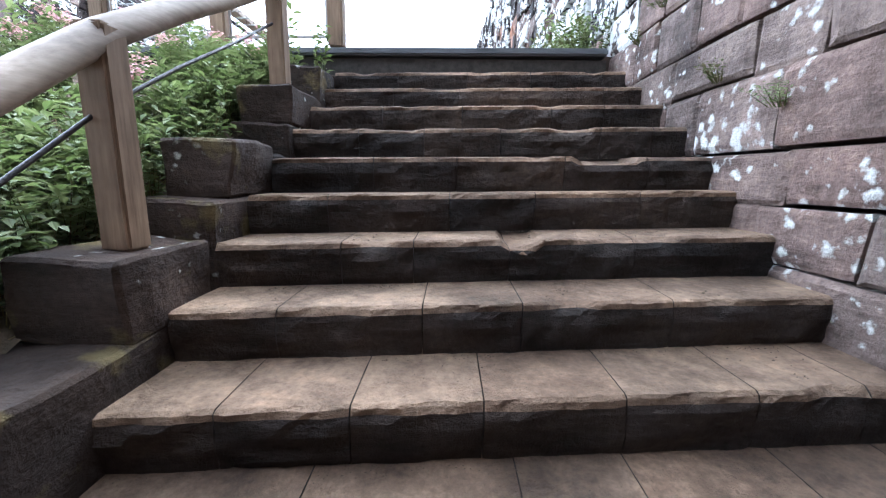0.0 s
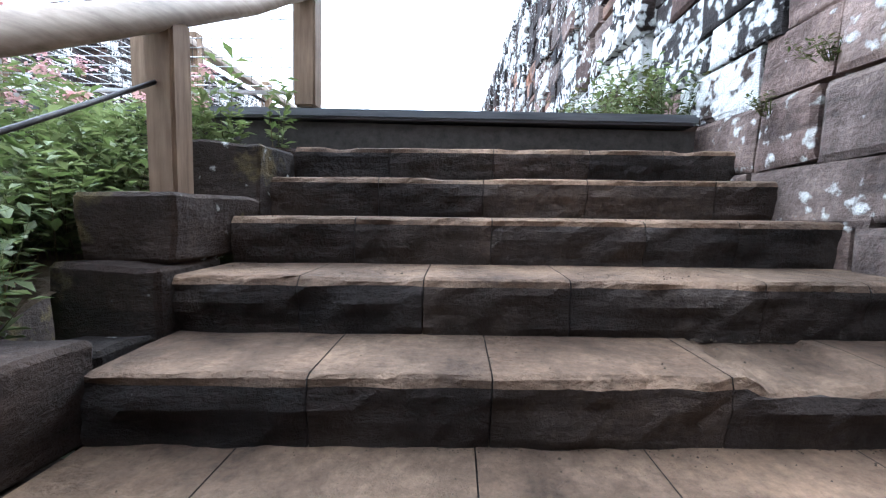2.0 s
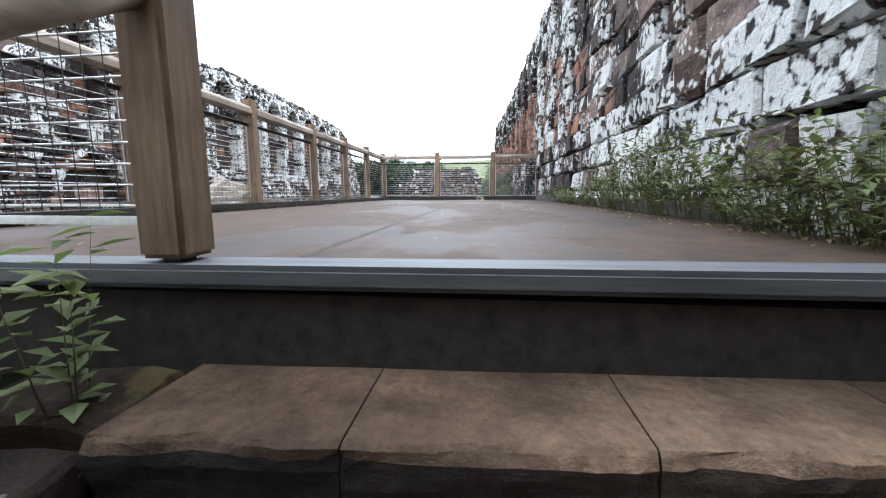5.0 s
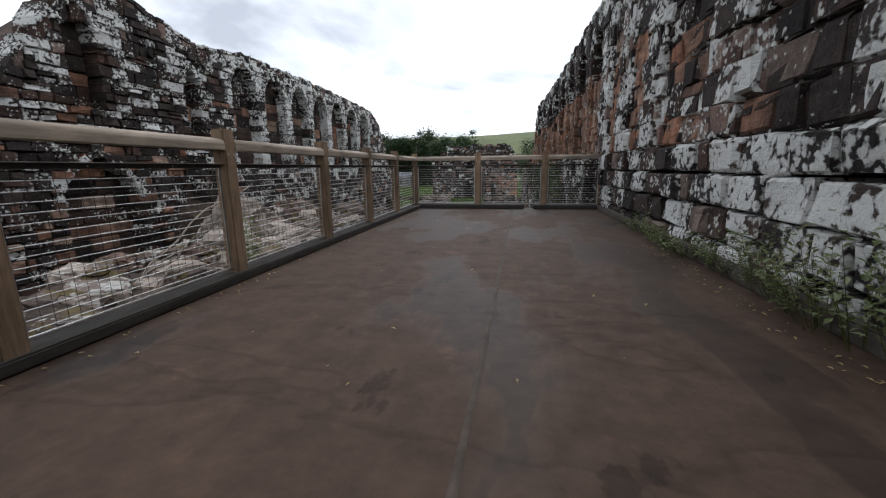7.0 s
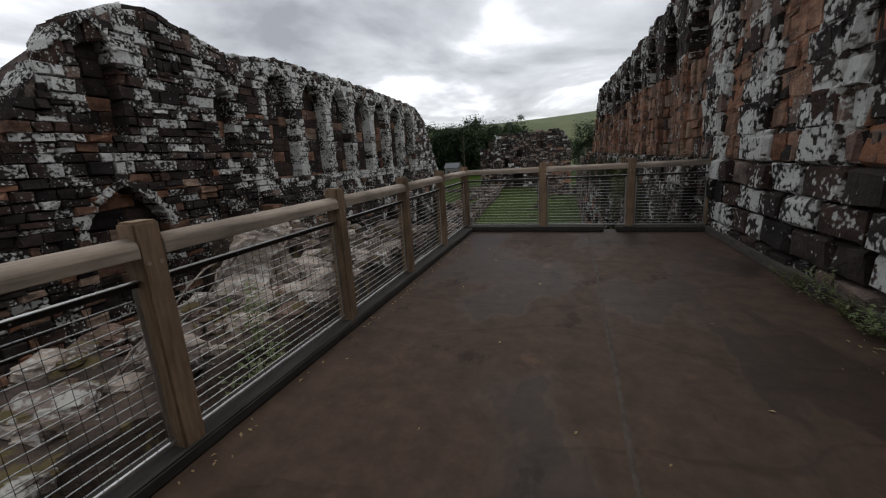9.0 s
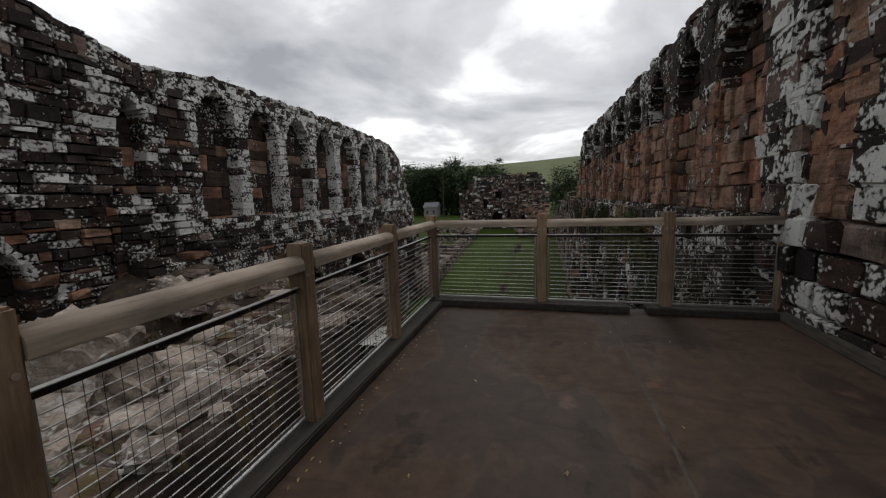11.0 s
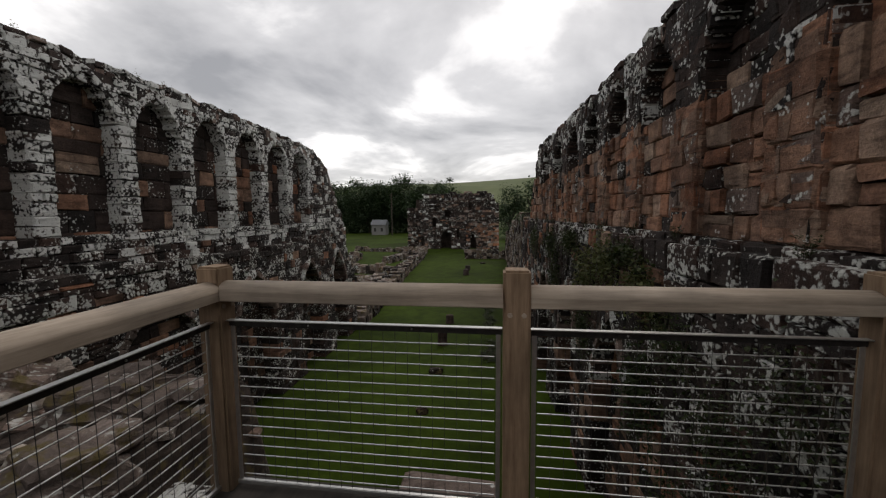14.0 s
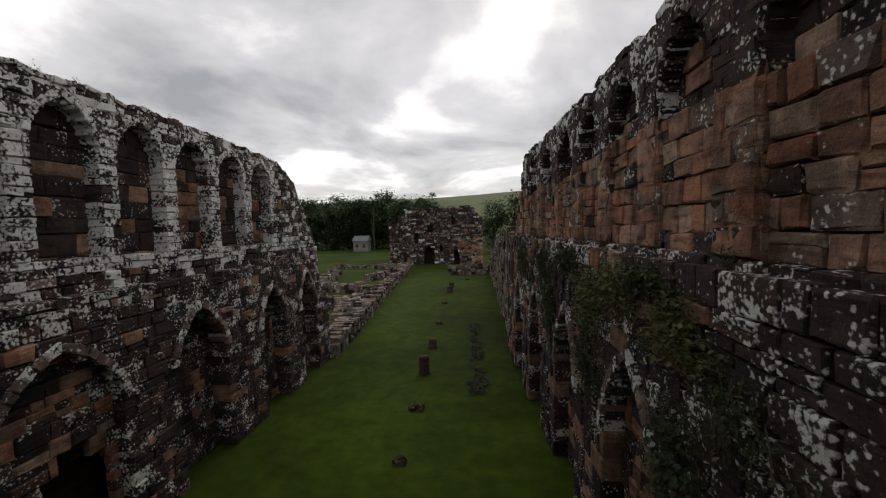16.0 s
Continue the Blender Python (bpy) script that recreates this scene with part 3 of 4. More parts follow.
for i, a in enumerate(LL_ARCH):
    hole = [(23.9, 0.8, -5.7, -3.7, -2.9)] if i == 0 else []
    lump = Lump()
    for q in courses(rng, a[0] - a[1], a[0] + a[1], -5.7, a[4], 0.3, 0.45, hole, lambda y: 9):
        cy, cz = q[0][0] + 0.2, q[0][1] + 0.1
        vv, ff = ashlar(q, llow_x(cy, cz) - (0.28 if i == 0 else 0.66), 1, 0.2, rng, 0.03)
        lump.add(vv, ff, rng.choices((0, 1), (3, 3) if i == 0 else (4, 1))[0])
    child("arch_infill", lump.mesh("arch_infill", STONES), wall_ll, kind="stuff")

# ---- deck ----
deck = empty("deck", (0, 0, 0), "worn brown viewing platform floor with a central seam", "floor", kind="structure")
for x0, x1 in ((-3.05, -0.403), (-0.399, 1.9)):
    part("deck_panel", box_bm((x0, 5.80, -0.12), (x1, 16.66, 0.0 if x0 < -1 else 0.004), 0.003, 1), M_DECK, deck)
slab("deck_under", (-3.05, 5.7965, -0.5), (1.9, 16.6, -0.124), M_NOSING, deck)
bm = box_bm((-3.05, 5.64, -0.06), (1.74, 5.798, 0.004), 0.015)
for vert in bm.verts:
    vert.co.z += 0.012 * max(0.0, vert.co.x + 0.6)
part("nosing", bm, M_NOSING, deck, "dark rubber nosing strip")
# riser under the nosing: its shade is put into the near-black colour
slab("riser", (-3.05, 5.68, -0.33), (1.74, 5.796, -0.062), M_KERBDARK, deck)
bm = box_bm((1.72, 7.0, 0.006), (1.84, 16.36, 0.13), 0.012)
for vert in bm.verts:
    vert.co.x -= 0.13 * max(0.0, (vert.co.y - 7.0) / 9.4)
part("kerb_board", bm, M_KERBWOOD, deck, "grey timber kerb board")
part("kerb_board", box_bm((-3.0, 5.9, 0.002), (-2.76, 16.36, 0.085), 0.012), M_KERBDARK, deck, "black-stained timber kerb board")
part("kerb_board", box_bm((-3.0, 16.37, 0.002), (-0.12, 16.64, 0.10), 0.012), M_KERBDARK, deck, "black-stained timber kerb board")
part("kerb_board", box_bm((0.1, 16.37, 0.006), (1.62, 16.64, 0.10), 0.012), M_KERBDARK, deck, "black-stained timber kerb board")
seam = [(-0.401 + 0.012 * vnoise(0.9 * k * 0.11, 3.3) + 0.005 * vnoise(3.1 * k * 0.11, 1.2), 5.82 + 0.11 * k, 0.011 + 0.003 * vnoise(k * 0.4, 7)) for k in range(96)]
v, f = [], []
for k, (x, y, z) in enumerate(seam):
    w = 0.006 + 0.006 * vnoise(k * 0.3, 2.0)
    v += [(x - w - 0.012, y, 0.0015), (x - w * 0.5, y, z), (x + w * 0.5, y, z), (x + w + 0.012, y, 0.005)]
    if k:
        f += [(4 * k - 4 + j, 4 * k - 3 + j, 4 * k + 1 + j, 4 * k + j) for j in range(3)]
child("seam", mesh_from("seam", v, f, [M_SEAM], None, True), deck, "wavy grey sealant ridge along the joint")
pier = Lump()
for q in courses(rng, -9.5, 1.4, -5.7, -0.25, 0.3, 0.5, [], lambda y: (-0.62 if y < -1.2 else -1.6) + 0.25 * vnoise(y * 2, 5)):
    vv, ff = ashlar(q, 17.7, 1, 1.0, rng, 0.05)
    pier.add([(b, a, c) for a, b, c in vv], [f_[::-1] for f_ in ff], rng.choice((0, 0, 2, 3)))
tagged(new("wall_cross", pier.mesh("wall_cross", STONES)), "broken rubble cross wall under the platform edge", "stone wall", kind="structure")

# ---- railings ----
def post_mesh(h, w=0.135):
    bm = box_bm((-w / 2, -w / 2, 0), (w / 2, w / 2, h), 0.012)
    me = bpy.data.meshes.new("post")
    bm.to_mesh(me)
    bm.free()
    me.materials.append(M_OAK)
    return me


ROD = mesh_from("rod", *(lambda n: ([(0, 0.0035 * math.cos(2 * math.pi * k / n), 0.0035 * math.sin(2 * math.pi * k / n)) for k in range(n)] + [(1, 0.0035 * math.cos(2 * math.pi * k / n), 0.0035 * math.sin(2 * math.pi * k / n)) for k in range(n)], [(k, (k + 1) % n, n + (k + 1) % n, n + k) for k in range(n)]))(6), [M_STEEL], None, True)
POST = post_mesh(1.36)
bm = bmesh.new()
bmesh.ops.create_cone(bm, cap_ends=True, segments=12, radius1=0.0125, radius2=0.0125, depth=0.006)
PEG = bpy.data.meshes.new("peg")
bm.to_mesh(PEG)
bm.free()
PEG.materials.append(M_OAK_RAIL)
bm = bmesh.new()
bmesh.ops.create_uvsphere(bm, u_segments=8, v_segments=5, radius=0.006)
BOLT = bpy.data.meshes.new("bolt")
bm.to_mesh(BOLT)
bm.free()
BOLT.materials.append(M_STEEL)


def rail_beam(length, mat):
    """A handrail with a rounded top, from 0 to length along x."""
    w, h = 0.075, 0.105
    sec = [(-w, 0.004), (-w + 0.004, 0), (w - 0.004, 0), (w, 0.004)] + [(w * math.cos(a), h * 0.5 + h * 0.5 * math.sin(a)) for a in [math.pi * k / 12 for k in range(13)]]
    v = [(x, a, b) for x in (0, length) for a, b in sec]
    n = len(sec)
    f = [(k, (k + 1) % n, n + (k + 1) % n, n + k) for k in range(n)] + [tuple(range(n))[::-1], tuple(range(n, 2 * n))]
    me = mesh_from("rail", v, f, [mat])
    me.polygons.foreach_set("use_smooth", [4 <= k < n - 1 for k in range(n)] + [False, False])
    return me


def railing(name, label, pts, skip_posts=()):
    """A timber guard rail through the points (x, y): posts, a rail, and a steel bar mesh in each bay."""
    top = empty(name, (*pts[0], 0), label, "railing", "platform railings")
    o = Vector((*pts[0], 0))
    for k, p in enumerate(pts):
        if k not in skip_posts:
            ob = child("post", POST, top, "square weathered oak post")
            ob.location = Vector((*p, 0.03)) - o
            for dx, dy in ((-0.034, -1), (0.034, -1), (-0.034, 1), (0.034, 1)):
                peg = child("peg", PEG, ob)
                peg.matrix_local = pose(dx, dy * 0.0675, 1.14, 90, 0, 0) if k and len(pts) == 4 else pose(dy * 0.0675, dx, 1.14, 0, 90, 0)
            ft = part("post_foot", box_bm((-0.03, -0.03, -0.03), (0.03, 0.03, 0.002), 0.005), M_IRON, ob)
    for a, b in zip(pts, pts[1:]):
        d = Vector((b[0] - a[0], b[1] - a[1], 0))
        L, ang = d.length, math.atan2(d.y, d.x)
        turn = Matrix.Rotation(ang, 4, "Z")
        start = Vector((*a, 0)) - o
        ob = child("handrail", rail_beam(L - 0.136, M_OAK_RAIL if abs(d.y) > abs(d.x) else M_OAK_RAIL_X), top, "rounded weathered oak rail")
        ob.matrix_local = Matrix.Translation(start + turn @ Vector((0.068, 0, 1.205))) @ turn
        pan = empty("mesh_panel")
        pan.parent = top
        pan.matrix_local = Matrix.Translation(start) @ turn
        s, e = 0.11, L - 0.11
        bar = part("top_bar", box_bm((s - 0.04, -0.004, 1.05), (e + 0.04, 0.004, 1.085), 0.002), M_IRON, pan, "dark steel angle bar")
        part("flange", box_bm((s - 0.04, -0.03, 1.0855), (e + 0.04, 0.006, 1.0905), 0.001), M_STEEL, bar, "bright steel top flange")
        for q in (0.3, 0.7):
            for yy in (-0.005, 0.005):
                child("bolt", BOLT, bar).location = (s + (e - s) * q, yy, 1.066)
        part("bottom_bar", box_bm((s - 0.04, -0.012, 0.115), (e + 0.04, 0.012, 0.14), 0.004), M_STEEL, pan, "flat steel bar")
        for xx in (s - 0.02, e + 0.02):
            part("side_bar", box_bm((xx - 0.012, -0.005, 0.14), (xx + 0.012, 0.005, 1.055), 0.003), M_STEEL, pan, "thin steel upright")
        for k in range(15):
            r = child("rod", ROD, pan)
            r.location = (s, 0.006, 0.17 + 0.0585 * k)
            r.scale = (e - s, 1, 1)
        lump, nx = Lump(), int((e - s) / 0.065)
        for k in range(1, nx):
            xx = s + (e - s) * k / nx
            w = 0.001
            vs = [(xx - w, -w, 0.13), (xx + w, -w, 0.13), (xx + w, w, 0.13), (xx - w, w, 0.13)]
            vs += [(x_, y_, 1.06) for x_, y_, _ in vs]
            lump.add(vs, [(0, 1, 5, 4), (1, 2, 6, 5), (2, 3, 7, 6), (3, 0, 4, 7)], 0)
        child("wire_grid", lump.mesh("wire_grid", [M_IRON]), pan, kind="stuff")
    return top


LEFT = [(-2.86, 5.78), (-2.86, 7.88), (-2.86, 9.64), (-2.87, 11.46), (-2.89, 13.1), (-2.92, 14.79), (-2.95, 16.55)]
railing("deck_railing", "weathered oak railing with steel rod mesh", LEFT)
railing("deck_railing", "weathered oak end railing with steel rod mesh", [(-2.95, 16.55), (-1.29, 16.55), (0.35, 16.55), (1.69, 16.55)], (0,))
railing("deck_railing", "oak railing beside the stair head", [(-2.87, 5.78), (-1.75, 5.76), (-0.68, 5.73)], (0,))

# ---- stairs ----
stairs = empty("stairs", (0, 0, 0), "worn brown sandstone steps with chipped dark risers", "stairs", kind="structure")
rng = random.Random(31)
SX0, SX1 = -0.6, 1.95
STEP_Y = {1: 2.87, 2: 3.19, 3: 3.5, 4: 3.78, 5: 4.05, 6: 4.38, 7: 4.71, 8: 5.04, 9: 5.34}
def step_edge(n):
    return STEP_Y.get(n, 2.54 + 0.33 * n), -1.0175 + 0.187 * (n - 5)


TILT = 0.022


def step_skew(n, x):
    """How far the treads turn away towards the wall."""
    return (0.028 if n > 5 else 0.045 if n == 5 else 0.07) * max(0.0, x - SX0)


BROKEN = {5: (1.05, 1.43), 3: (0.6, 0.78)}


def step_stone(x0, x1, y, z, deep, rise, rng, worn, n_step):
    """A tread stone with a rough riser and a worn, chipped edge."""
    nx = max(6, int((x1 - x0) / 0.035))
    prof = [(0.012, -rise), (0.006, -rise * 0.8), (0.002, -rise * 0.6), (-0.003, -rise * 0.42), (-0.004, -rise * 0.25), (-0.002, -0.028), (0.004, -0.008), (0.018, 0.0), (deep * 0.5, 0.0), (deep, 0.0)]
    v, f = [], []
    for i in range(nx + 1):
        u = x0 + 0.002 + (x1 - x0 - 0.004) * i / nx
        chip = max(0.0, vnoise(u * 4.2, y * 9, 7) - 0.18) * worn
        for k, (a, b) in enumerate(prof):
            r = 0.016 * vnoise(u * 6, z * 11 + k * 0.55, 2) + 0.008 * vnoise(u * 19, z * 31 + k * 1.3, 5) + 0.002 * rng.uniform(-1, 1)
            if k in (4, 5, 6):
                r += chip * (0.03, 0.07, 0.09)[k - 4]
            if k == 7:
                r += chip * 0.1
            drop = (chip * 0.03 if k in (6, 7) else 0) + (0.004 * vnoise(u * 3, y * 3 + k) if k > 6 else 0)
            lo, hi = BROKEN.get(n_step, (9, 9))
            if k >= 5 and k < 9 and lo < u < hi:
                drop += (0.034 + 0.006 * math.sin(u * 40 + k)) * min(1.0, (u - lo) / 0.03, (hi - u) / 0.05)
            end = 0.002 if i in (0, nx) and k < 8 else 0
            v.append((u, y + a + (r if k < 8 else 0) + end + step_skew(n_step, u), z + b - drop + TILT * (u - SX0)))
    n = len(prof)
    for i in range(nx):
        for k in range(n - 1):
            f.append((i * n + k, (i + 1) * n + k, (i + 1) * n + k + 1, i * n + k + 1))
    c = len(v)
    for i, s in ((0, 1), (nx, -1)):
        loop = [i * n + k for k in range(n)] + [c]
        v.append((v[i * n][0], y + deep + step_skew(n_step, v[i * n][0]), z - rise + TILT * (v[i * n][0] - SX0)))
        c += 1
        f.append(tuple(loop) if s < 0 else tuple(loop[::-1]))
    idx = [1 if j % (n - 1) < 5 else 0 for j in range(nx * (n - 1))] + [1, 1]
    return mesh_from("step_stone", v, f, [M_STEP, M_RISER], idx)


for n in range(-3, 10):
    y, z = step_edge(n)
    x = SX0
    while x < SX1 - 0.05:
        d = rng.uniform(0.3, 0.62)
        if x + d > SX1 - 0.25:
            d = SX1 - x
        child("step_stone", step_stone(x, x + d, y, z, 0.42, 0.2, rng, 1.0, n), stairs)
        x += d
slab("stair_core", (SX0, 2.9, -3.2), (SX1, 5.7, -2.05), M_CORE, stairs)
me = grid_mesh("lower_landing", -6, 6, 30, -6, 1.4, 20, lambda x, y: step_edge(-3)[1] - 0.187 + 0.006 * vnoise(x * 3, y * 3), M_STEP)
tagged(new("pavement", me), "worn stone landing at the stair foot", "paving", kind="structure")

# loose dirt and grit that gathers at the back of the treads
M_GRIT = plain("stair_dirt", (0.035, 0.026, 0.018), (0.10, 0.075, 0.05), 40, 0.95, 0, None, 0.3, 0.003)
grit, rng = Lump(), random.Random(37)
for n in range(0, 9):
    (y0, z0), (y1, _) = step_edge(n), step_edge(n + 1)
    for k in range(420):
        x, r = rng.uniform(SX0 + 0.05, 1.78), rng.uniform(0.0015, 0.006)
        y = y1 - 0.006 - abs(rng.gauss(0, 0.022)) if k % 3 else rng.uniform(y0 + 0.04, y1)
        y, zt = y + step_skew(n, x), z0 + TILT * (x - SX0)
        c = [(x + r * rng.uniform(0.7, 1.6) * math.cos(a), y + r * rng.uniform(0.6, 1.2) * math.sin(a), zt - 0.004) for a in (0.2, 1.7, 3.3, 4.8)]
        grit.add(c + [(x, y, zt + r * rng.uniform(0.25, 0.5))], [(0, 1, 4), (1, 2, 4), (2, 3, 4), (3, 0, 4)], 0)
child("stair_grit", grit.mesh("stair_grit", [M_GRIT]), stairs, "dark dirt along the back of the treads", kind="stuff")

# kerb stones at the left of the stairs
def rough_block(size, rng, bevel=0.03, amp=0.02, cuts=3):
    bm = bmesh.new()
    bmesh.ops.create_cube(bm, size=1.0)
    for v in bm.verts:
        v.co = Vector((v.co.x * size[0], v.co.y * size[1], v.co.z * size[2]))
    bmesh.ops.bevel(bm, geom=bm.edges[:], offset=bevel, segments=1, affect="EDGES")
    bmesh.ops.subdivide_edges(bm, edges=bm.edges[:], cuts=cuts, use_grid_fill=True)
    s = rng.uniform(0, 50)
    for v in bm.verts:
        p = v.co * 5
        v.co += Vector((noise.noise(p + Vector((s, 0, 0))), noise.noise(p + Vector((0, s, 0))), noise.noise(p + Vector((0, 0, s))))) * amp * 2
    return bm


rng = random.Random(41)
KERBS = [(1.4, 2.3, -2.0, -2.6, 0.45), (2.32, 3.42, -1.63, -2.2, 0.42), (3.02, 3.48, -1.36, -1.64, 0.36), (3.5, 3.97, -1.215, -1.7, 0.34), (3.68, 4.11, -0.95, -1.22, 0.31),
         (4.125, 4.31, -1.0, -1.3, 0.22), (4.33, 4.67, -0.8, -1.3, 0.36), (4.4, 4.94, -0.57, -0.805, 0.33), (4.955, 5.36, -0.31, -0.9, 0.36), (5.375, 5.63, -0.27, -0.8, 0.4)]
for y0, y1, top, low, wide in KERBS:
    ob = empty("kerb_stone", (-0.605 - wide / 2, (y0 + y1) / 2, low), "rough squared kerb stone with moss and lichen", "kerb stone", "kerb stones of the stairs")
    bm = rough_block((wide, y1 - y0, top - low), rng, 0.014, 0.011, 4)
    bmesh.ops.translate(bm, verts=bm.verts, vec=(0, 0, (top - low) / 2))
    part("block", bm, M_KERB, ob)

# stair handrail: posts, a rail that bows at its foot, a thin iron rod
stair_rail = empty("stair_handrail", (-0.77, 3.4, -1.3), "pale weathered oak stair handrail on square posts", "handrail")
o = Vector(stair_rail.location)
for (x, y, z), h in (((-0.75, 3.24, -1.37), 0.72), ((-0.74, 4.58, -0.58), 0.62), ((-0.77, 2.0, -2.2), 0.75)):
    part("post", box_bm((x - 0.052 - o.x, y - 0.052 - o.y, z - o.z), (x + 0.052 - o.x, y + 0.052 - o.y, z + h - o.z), 0.01), M_OAK, stair_rail, "square weathered oak post")


def sweep(name, pts, sec, mat, parent, origin, smooth=True):
    v, f, n = [], [], len(sec)
    for i, p in enumerate(pts):
        a, b = pts[max(0, i - 1)], pts[min(len(pts) - 1, i + 1)]
        t = (Vector(b) - Vector(a)).normalized()
        side = t.cross(Vector((0, 0, 1))).normalized()
        up = side.cross(t)
        v += [Vector(p) + side * s + up * u - origin for s, u in sec]
    for i in range(len(pts) - 1):
        f += [(i * n + k, i * n + (k + 1) % n, (i + 1) * n + (k + 1) % n, (i + 1) * n + k) for k in range(n)]
    f += [tuple(range(n))[::-1], tuple(range(len(v) - n, len(v)))]
    me = mesh_from(name, v, f, [mat], None, smooth)
    return child(name, me, parent)


line = [(-0.75, 1.2, -2.05), (-0.75, 1.9, -1.6), (-0.75, 2.5, -1.19), (-0.75, 2.9, -0.92), (-0.75, 3.24, -0.68), (-0.74, 3.62, -0.46), (-0.74, 4.1, -0.21), (-0.73, 4.6, 0.07), (-0.71, 5.13, 0.37), (-0.69, 5.4, 0.55), (-0.68, 5.68, 0.72)]
sec = [(0.055 * math.cos(a), 0.05 * math.sin(a)) for a in [2 * math.pi * k / 12 for k in range(12)]]
sweep("rail", line, sec, M_OAK_RAIL, stair_rail, o)
tagged(stair_rail.children[-1], "smooth rounded pale oak rail")
rod = [(x - 0.02, y, z - 0.22) for x, y, z in line if y < 4.7]
sweep("iron_rod", rod, [(0.008 * math.cos(a), 0.008 * math.sin(a)) for a in [2 * math.pi * k / 8 for k in range(8)]], M_IRON, stair_rail, o)
tagged(stair_rail.children[-1], "thin dark iron rod")

# planted bank beside the stairs
def bank(x, y):
    base = -1.0175 + 0.187 / 0.341 * (y - 4.06)
    return min(base - 0.02, -0.42) + 0.06 * max(0, -x - 1) + 0.04 * vnoise(x * 3, y * 3)
tagged(new("planting_bank", grid_mesh("planting_bank", -5.5, -0.93, 40, 0.5, 5.7, 40, bank, M_SOIL)), "dry soil planting bank beside the steps", "soil", kind="structure")


def leaves(points, size, rng, droop=0.3, thin=0.45):
    """Many small pointed leaves about the points."""
    v, f = [], []
    for p in points:
        s = size * rng.uniform(0.6, 1.3)
        a, e = rng.uniform(0, 2 * math.pi), rng.uniform(-droop, 0.7)
        d = Vector((math.cos(a) * math.cos(e), math.sin(a) * math.cos(e), math.sin(e)))
        side = d.cross(Vector((0, 0, 1))).normalized() * s * thin * 0.5
        up = Vector((0, 0, s * 0.12))
        p = Vector(p)
        k = len(v)
        v += [p, p + d * s * 0.5 + side + up, p + d * s, p + d * s * 0.5 - side + up]
        f += [(k, k + 1, k + 2), (k, k + 2, k + 3)]
    return v, f


def plant(name, at, label, rng, h=0.4, spread=0.25, stems=9, per=16, size=0.06, mat=None, flower=False, category="plant", group="", lean=(0, 0)):
    top = empty(name, at, label, category, group)
    pts, heads, v, f = [], [], [], []
    for _ in range(stems):
        a, r = rng.uniform(0, 2 * math.pi), rng.uniform(0.1, 1) * spread
        hh = h * rng.uniform(0.6, 1.1)
        base = Vector((0.35 * r * math.cos(a), 0.35 * r * math.sin(a), -0.03))
        tip = Vector((r * math.cos(a) + lean[0], r * math.sin(a) + lean[1], hh))
        for k in range(per):
            t = 0.15 + 0.85 * (k + rng.random()) / per
            q = base.lerp(tip, t)
            pts.append(q + Vector((rng.uniform(-1, 1), rng.uniform(-1, 1), rng.uniform(-1, 1))) * 0.012)
        k = len(v)
        w = 0.004
        v += [base + Vector((-w, 0, 0)), base + Vector((w, 0, 0)), tip, base + Vector((0, w, 0))]
        f += [(k, k + 1, k + 2), (k + 1, k + 3, k + 2)]
        heads.append(tip)
    child("stem", mesh_from("stem", v, f, [M_BARK if mat is M_IVY else M_LEAF_DRY]), top)
    v, f = leaves(pts, size, rng)
    child("foliage", mesh_from("foliage", v, f, [mat or M_LEAF]), top)
    if flower:
        hp = [t + Vector((rng.gauss(0, 0.026), rng.gauss(0, 0.026), 0.03 + rng.gauss(0, 0.02))) for t in heads[:6] for _ in range(55)]
        v, f = leaves(hp, 0.022, rng, 1.0, 0.9)
        child("blossom", mesh_from("blossom", v, f, [M_PINK]), top, "dusty pink blossom heads")
    return top


rng = random.Random(51)
for k in range(66):
    x, y = -1.06 - 2.2 * rng.random() ** 1.4, rng.uniform(2.7, 5.45)
    fl = k % 6 == 0
    plant("valerian_plant" if fl else "leafy_plant", (x, y, bank(x, y)), "leafy valerian with faded pink flower heads" if fl else "bushy green leafy plant on the bank", rng, rng.uniform(0.28, 0.44) * (1.45 if fl else 1), 0.26, 11, 26, 0.07, M_LEAF, fl, "plant", "plants on the bank")
for k in range(30):
    x, y = rng.uniform(-1.5, -1.0), rng.uniform(3.3, 5.2)
    plant("leafy_plant", (x, y, bank(x, y)), "bushy green leafy plant on the bank", rng, rng.uniform(0.22, 0.36), 0.22, 10, 20, 0.06, M_LEAF, False, "plant", "plants on the bank")
for at in ((-0.95, 5.3, -0.35), (-1.3, 5.45, -0.35), (-0.75, 5.45, -0.3)):
    plant("leafy_plant", at, "fresh green leafy plant at the stair head", rng, 0.5, 0.12, 4, 16, 0.085, M_LEAF)

# ---- unseen walls and a mass overhead, added to keep light off the risers ----
shade_wall = empty("wall_back", (0, 0, 0), "unseen sandstone mass added to shade the stair foot", "stone wall", kind="structure")
slab("core", (-9.5, -4.4, -3.2), (3.2, -3.6, 7.0), M_GREY, shade_wall)
slab("core", (-1.9, -3.6, -3.2), (-1.3, 0.55, 1.0), M_GREY, shade_wall)
slab("core", (-9.5, -3.6, 1.004), (1.6, 0.6, 6.5), M_GREY, shade_wall)

